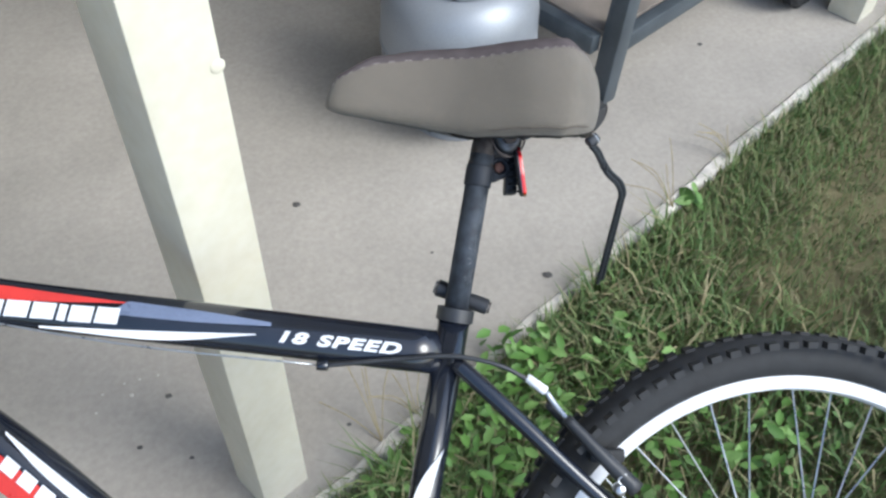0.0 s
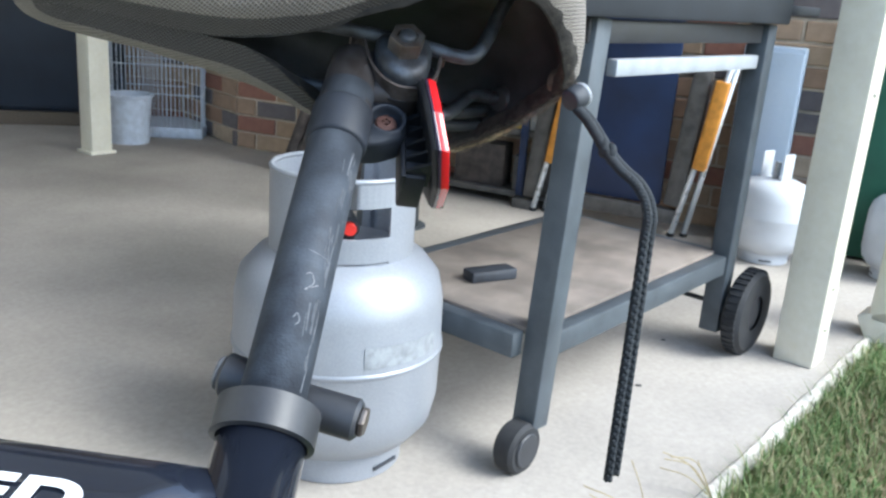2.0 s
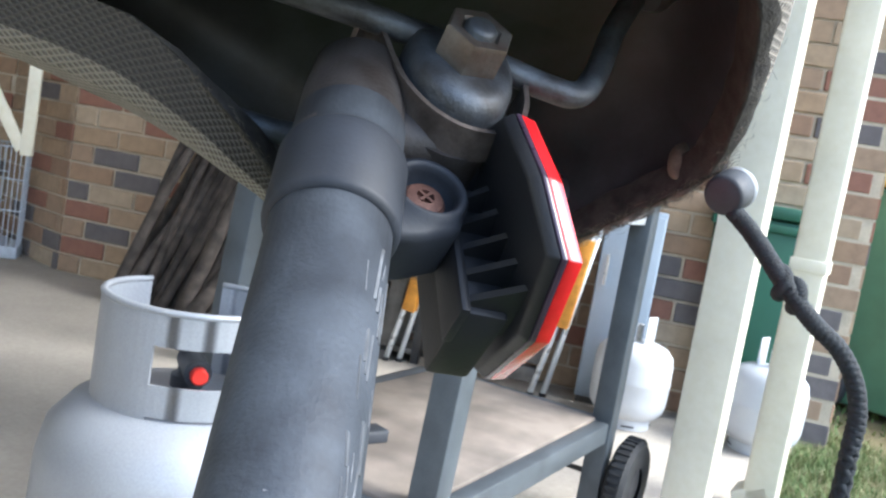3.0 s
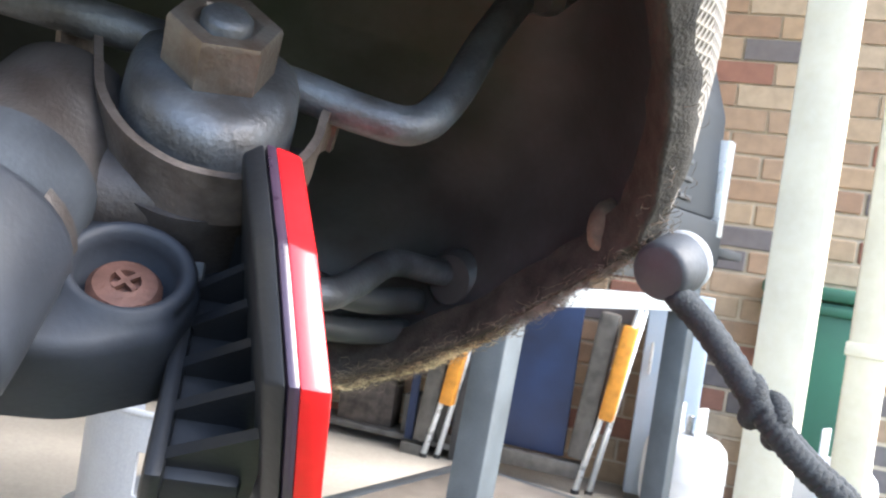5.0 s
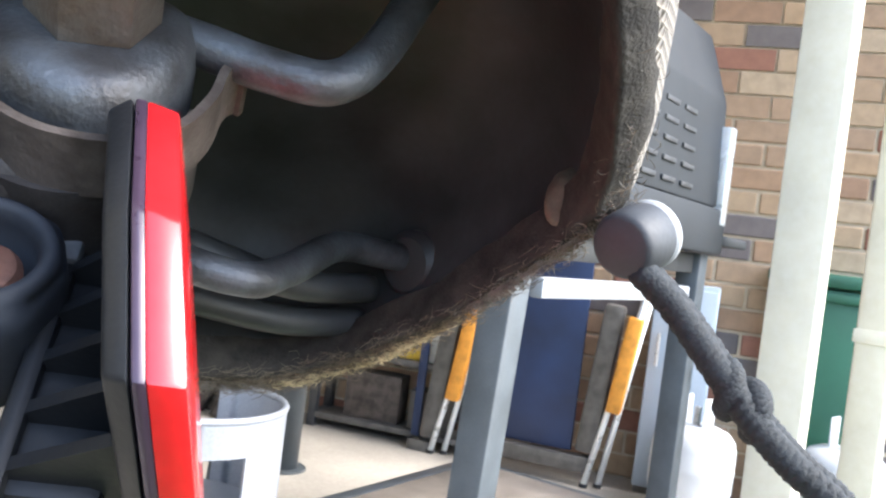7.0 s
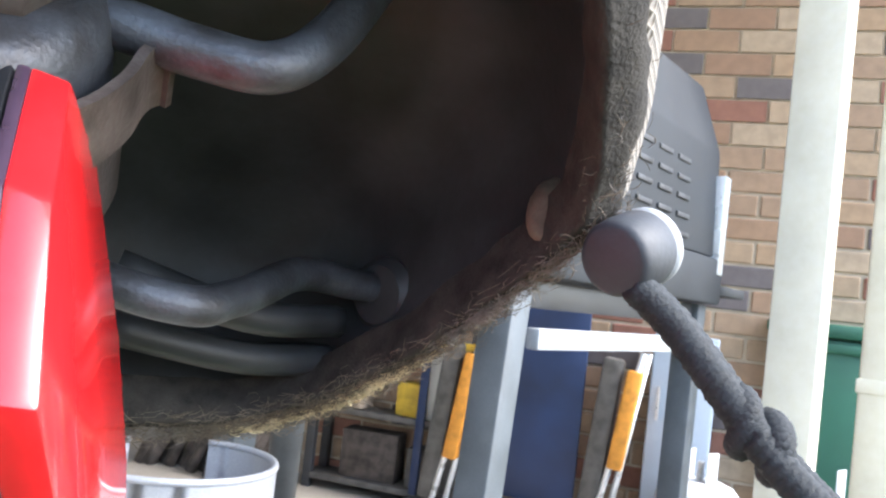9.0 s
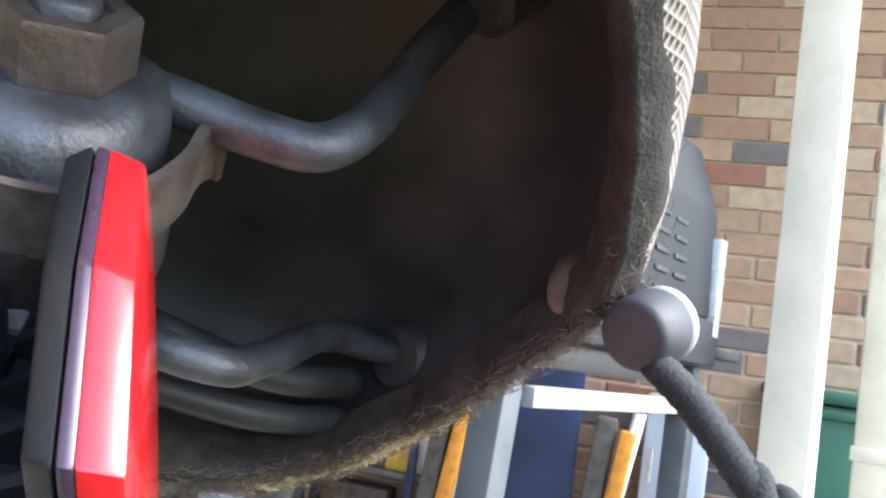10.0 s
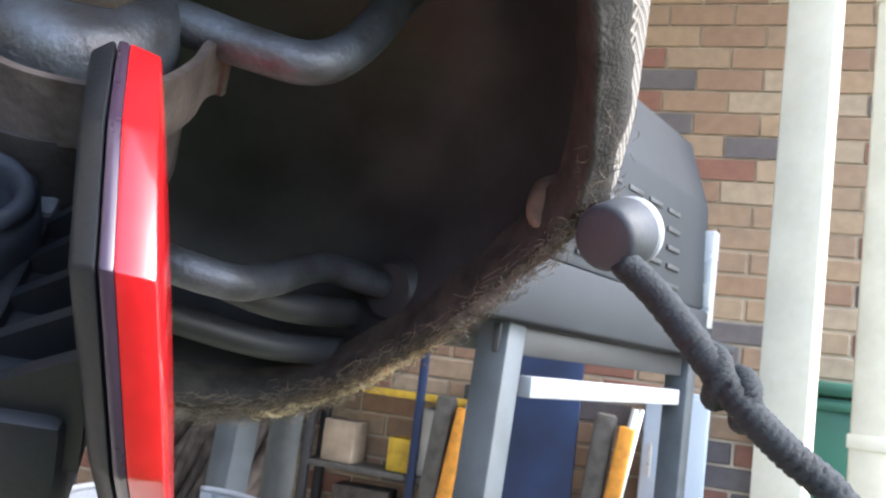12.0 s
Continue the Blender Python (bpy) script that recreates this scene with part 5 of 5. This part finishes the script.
def folded_chair(m, label, w, low, high):
    """A folded camp chair: cloth sling in a frame, a timber arm and two tube legs."""
    t = thing("camp_chair", m, label, "chair", "folded camp chairs")
    part("sling", bx((-w, 0.03, low - 0.16), (0.0, 0.045, high + 0.20), 0.005), BLUEBOARD, t, "navy cloth sling")
    part("side_pad", bx((0.003, 0.0, low - 0.15), (0.066, 0.06, high + 0.02), 0.012, pose(0, 0, 0, 0, 5, 0)), DARKGREY, t, "weathered dark side pad")
    part("bottom_bar", bx((-w, 0.0, low - 0.215), (0.06, 0.05, low - 0.165), 0.006), DARKGREY, t)
    part("arm", bx((0.075, -0.02, low), (0.120, 0.03, high), 0.006, pose(-0.012, 0, 0, 0, 7, 0)), ORANGE, t, "orange varnished timber arm")
    for k, (x0, x1, y) in enumerate(((0.055, 0.17, 0.005), (0.095, 0.185, 0.03))):
        part("leg_tube", rod((x0, y, 0.008), (x1, y, high + 0.04), 0.010, seg=12, bevel=0.002), ALU, t, smooth=True)
        part("leg_tip", rod((x0, y, 0.0), (x0, y, 0.012), 0.013, seg=12), RUBBER, t)
    return t


folded_chair(WALLM @ pose(-0.190, 0, 0), "folded navy camp chair with orange timber arm leaning on the wall", 0.28, 0.257, 0.555)
folded_chair(WALLM @ pose(-0.700, 0.02, 0), "folded camp chair with orange timber arm in the shade", 0.03, 0.20, 0.54)

pb = thing("metal_cabinet", WALLM @ pose(0.0, 0.06, 0), "pale blue-white metal cabinet standing against the brick wall", "cabinet")
part("body", bx((0.0, 0.016, 0.02), (0.19, 0.14, 0.66), 0.006), PALEBLUE, pb)
part("door_handle", rod((0.03, -0.012, 0.40), (0.03, -0.012, 0.50), 0.005, seg=10), CHROME, pb)
part("door", bx((0.004, 0.0, 0.035), (0.186, 0.014, 0.645), 0.004), PALEBLUE, pb)
part("plinth", bx((0.006, 0.02, 0.0), (0.184, 0.13, 0.02)), DARKGREY, pb)

gp = leaning("green_bin", 1.74, 2.74, -33, 0, "dark green plastic storage bin standing against the brick wall", "bin")
part("body", prism([(0.0, 0.01), (0.24, 0.01), (0.26, 0.70), (-0.02, 0.70)], 0.02, 0.17, 1, 0.012), GREEN, gp)
part("lid", bx((-0.035, 0.005, 0.703), (0.275, 0.19, 0.745), 0.012), GREEN, gp)
part("rim", bx((-0.03, 0.008, 0.66), (0.27, 0.185, 0.69), 0.006), GREEN, gp)

# bundle of firewood and clutter in the shade behind the seat
fw = thing("firewood_stack", Matrix.Translation((0.24, 3.60, 0)) @ pose(0, 0, 0, 0, 0, -33), "dark gnarled branches stacked against the brick wall", "firewood")
rb = random.Random(5)
for k in range(26):
    x0 = rb.uniform(-0.22, 0.2)
    p0 = (x0 - 0.12, rb.uniform(-0.12, 0.02), 0.0)
    p2 = (x0 + rb.uniform(0.08, 0.2), rb.uniform(0.06, 0.16), rb.uniform(0.5, 0.95))
    p1 = tuple((a + c) / 2 + rb.uniform(-0.03, 0.03) for a, c in zip(p0, p2))
    part("branch", tube([p0, p1, p2], lambda q, w=rb.uniform(0.018, 0.032): w * (1 - 0.4 * q), 8, 5), FIREWOOD, fw, smooth=True)
pl = thing("steel_pole", Matrix.Translation((0.36, 2.95, 0)), "grey steel pole standing on the slab", "pole")
part("shaft", rod((0, 0, 0.006), (0.02, 0.01, 1.9), 0.045, seg=24), CARTSTEEL, pl, smooth=True)
part("foot", rod((0, 0, 0), (0, 0, 0.006), 0.07, seg=24), CARTSTEEL, pl)

bench = thing("storage_shelf", WALLM @ pose(-1.12, 0.06, 0), "dark shelf of cartons with yellow edge tape", "shelf")
for z in (0.03, 0.262, 0.53):
    part("board", bx((0, 0, z), (0.58, 0.15, z + 0.02), 0.003), DARKGREY, bench)
part("edge_tape", bx((0.2, -0.003, 0.528), (0.58, -0.0005, 0.552), 0.0005), YELLOW, bench, "yellow and black edge tape")
for a in (0.0, 0.55):
    for b in (-0.001, 0.121):
        part("upright", bx((a, b, 0), (a + 0.03, b + 0.03, 0.60), 0.002), BLACKSTEEL, bench)
for k, (a, w, h, m, z) in enumerate([(0.06, 0.12, 0.14, CARTON, 0.283), (0.30, 0.085, 0.11, YELLOW, 0.283), (0.41, 0.13, 0.22, WHITEP, 0.283), (0.12, 0.2, 0.16, FIREWOOD, 0.051), (0.36, 0.15, 0.13, DARKGREY, 0.051)]):
    c = part("carton", bx((0, 0, 0), (w, 0.10, h), 0.004), m)
    c.matrix_world = bench.matrix_world @ pose(a, 0.03, z, 0, 0, 3 * k - 6)
    tagged(c, ("brown printed carton standing on the dark shelf", "small yellow printed carton on the dark shelf", "white printed carton standing on the dark shelf", "dark scuffed carton on the low shelf", "grey scuffed carton on the low shelf")[k], "carton", "cartons on the shelf")

# fridge and wire cage at the back
fr = thing("fridge", Matrix.Translation((-1.66, 4.45, 0)) @ pose(0, 0, 0, 0, 0, 8), "dark navy upright fridge on a timber base", "fridge")
part("body", bx((0, 0.03, 0.06), (0.80, 0.65, 1.75), 0.01), FRIDGE, fr)
part("door", bx((0.005, 0.0, 0.08), (0.795, 0.028, 1.74), 0.008), FRIDGE, fr)
part("handle", rod((0.08, -0.03, 0.55), (0.08, -0.03, 1.0), 0.012, seg=12, bevel=0.003), DARKGREY, fr)
part("base", bx((-0.01, -0.01, 0), (0.81, 0.64, 0.06), 0.004), LEAFDRY, fr)
part("badge", bx((0.28, -0.003, 0.62), (0.62, 0.0, 0.70), 0.001), PALEBLUE, fr, "pale printed strip")

cg = thing("wire_cage", Matrix.Translation((-0.93, 4.33, 0)) @ pose(0, 0, 0, 0, 0, -2), "white wire pet cage standing on the slab", "cage")
CW, CD, CH = 0.46, 0.32, 0.46
part("tray", bx((0, 0, 0), (CW, CD, 0.05), 0.006), WIRE, cg)
for k in range(24):
    x = 0.005 + (CW - 0.01) * k / 23
    for y in (0.006, CD - 0.006):
        part("wire", rod((x, y, 0.05), (x, y, CH), 0.0022, seg=6), WIRE, cg)
for k in range(14):
    y = 0.006 + (CD - 0.012) * k / 13
    for x in (0.006, CW - 0.006):
        part("wire", rod((x, y, 0.05), (x, y, CH), 0.0022, seg=6), WIRE, cg)
for z in (0.2, 0.33, CH):
    for y in (0.006, CD - 0.006):
        part("cross_wire", rod((0, y, z), (CW, y, z), 0.003, seg=6), WIRE, cg)
    for x in (0.006, CW - 0.006):
        part("cross_wire", rod((x, 0, z), (x, CD, z), 0.003, seg=6), WIRE, cg)
tub = thing("plastic_tub", Matrix.Translation((-0.77, 4.19, 0)), "pale blue plastic tub in front of the wire cage", "tub")
part("body", lathe([(0, 0.0), (0.085, 0.0), (0.10, 0.20), (0.108, 0.205), (0.108, 0.215), (0.096, 0.215), (0.08, 0.01), (0, 0.01)], 32), WIRE, tub, smooth=False)

# far right: wheeled bin on the lawn and a white drum
wb = thing("wheelie_bin", Matrix.Translation((3.05, 3.12, -0.03)) @ pose(0, 0, 0, 0, 0, 30), "green wheeled rubbish bin with a yellow lid", "bin")
part("body", prism([(-0.24, 0.04), (0.24, 0.04), (0.29, 0.92), (-0.29, 0.92)], -0.28, 0.28, 1, 0.02), BINGREEN, wb)
part("lid", bx((-0.31, -0.31, 0.925), (0.31, 0.33, 0.985), 0.02), BINYELLOW, wb)
for s in (-0.26, 0.26):
    part("wheel", rod((s - 0.03, 0.26, 0.10), (s + 0.03, 0.26, 0.10), 0.10, seg=24, bevel=0.01), RUBBER, wb)
part("foot", bx((-0.2, -0.24, 0), (0.2, -0.1, 0.04), 0.005), BINGREEN, wb)

# ---- bricks, course by course ----
near_count = 0
for w, n, height in BRICKS:
    inv = w.matrix_world.inverted()
    joined_v, joined_f = [], []
    for c in range(int(height / COURSE)):
        x = 0.005 if c % 2 else 0.005 - STEP / 2
        while x < n - 0.01:
            me, l, x0 = FULL, 0.200, x
            if x < 0:
                me, l, x0 = HALF, 0.095, 0.005
            if x0 + l > n:
                l = n - x0 - 0.004
                me = None
            z = c * COURSE + 0.005
            if l > 0.03:
                if me is not None and c < 16 and near_count < 290 and (w.name != "wall_back"):
                    ob = new("brick", me)
                    ob.parent = w
                    ob.location = (x0, -0.002 * (1 + 0.5 * math.sin(x0 * 91 + c)), z)
                    near_count += 1
                else:
                    k = len(joined_v)
                    y0, y1 = -0.003, 0.01
                    joined_v += [(x0, y0, z), (x0 + l, y0, z), (x0 + l, y0, z + 0.066), (x0, y0, z + 0.066), (x0, y1, z), (x0 + l, y1, z), (x0 + l, y1, z + 0.066), (x0, y1, z + 0.066)]
                    joined_f += [(k, k + 1, k + 2, k + 3), (k + 4, k, k + 3, k + 7), (k + 1, k + 5, k + 6, k + 2), (k + 3, k + 2, k + 6, k + 7), (k + 4, k + 5, k + 1, k)]
            x += STEP
    if joined_v:
        me = bpy.data.meshes.new("brickwork")
        me.from_pydata(joined_v, [], joined_f)
        me.materials.append(BRICK_FAR)
        ob = new("brickwork", me)
        ob.parent = w
        ob["kind"] = "stuff"
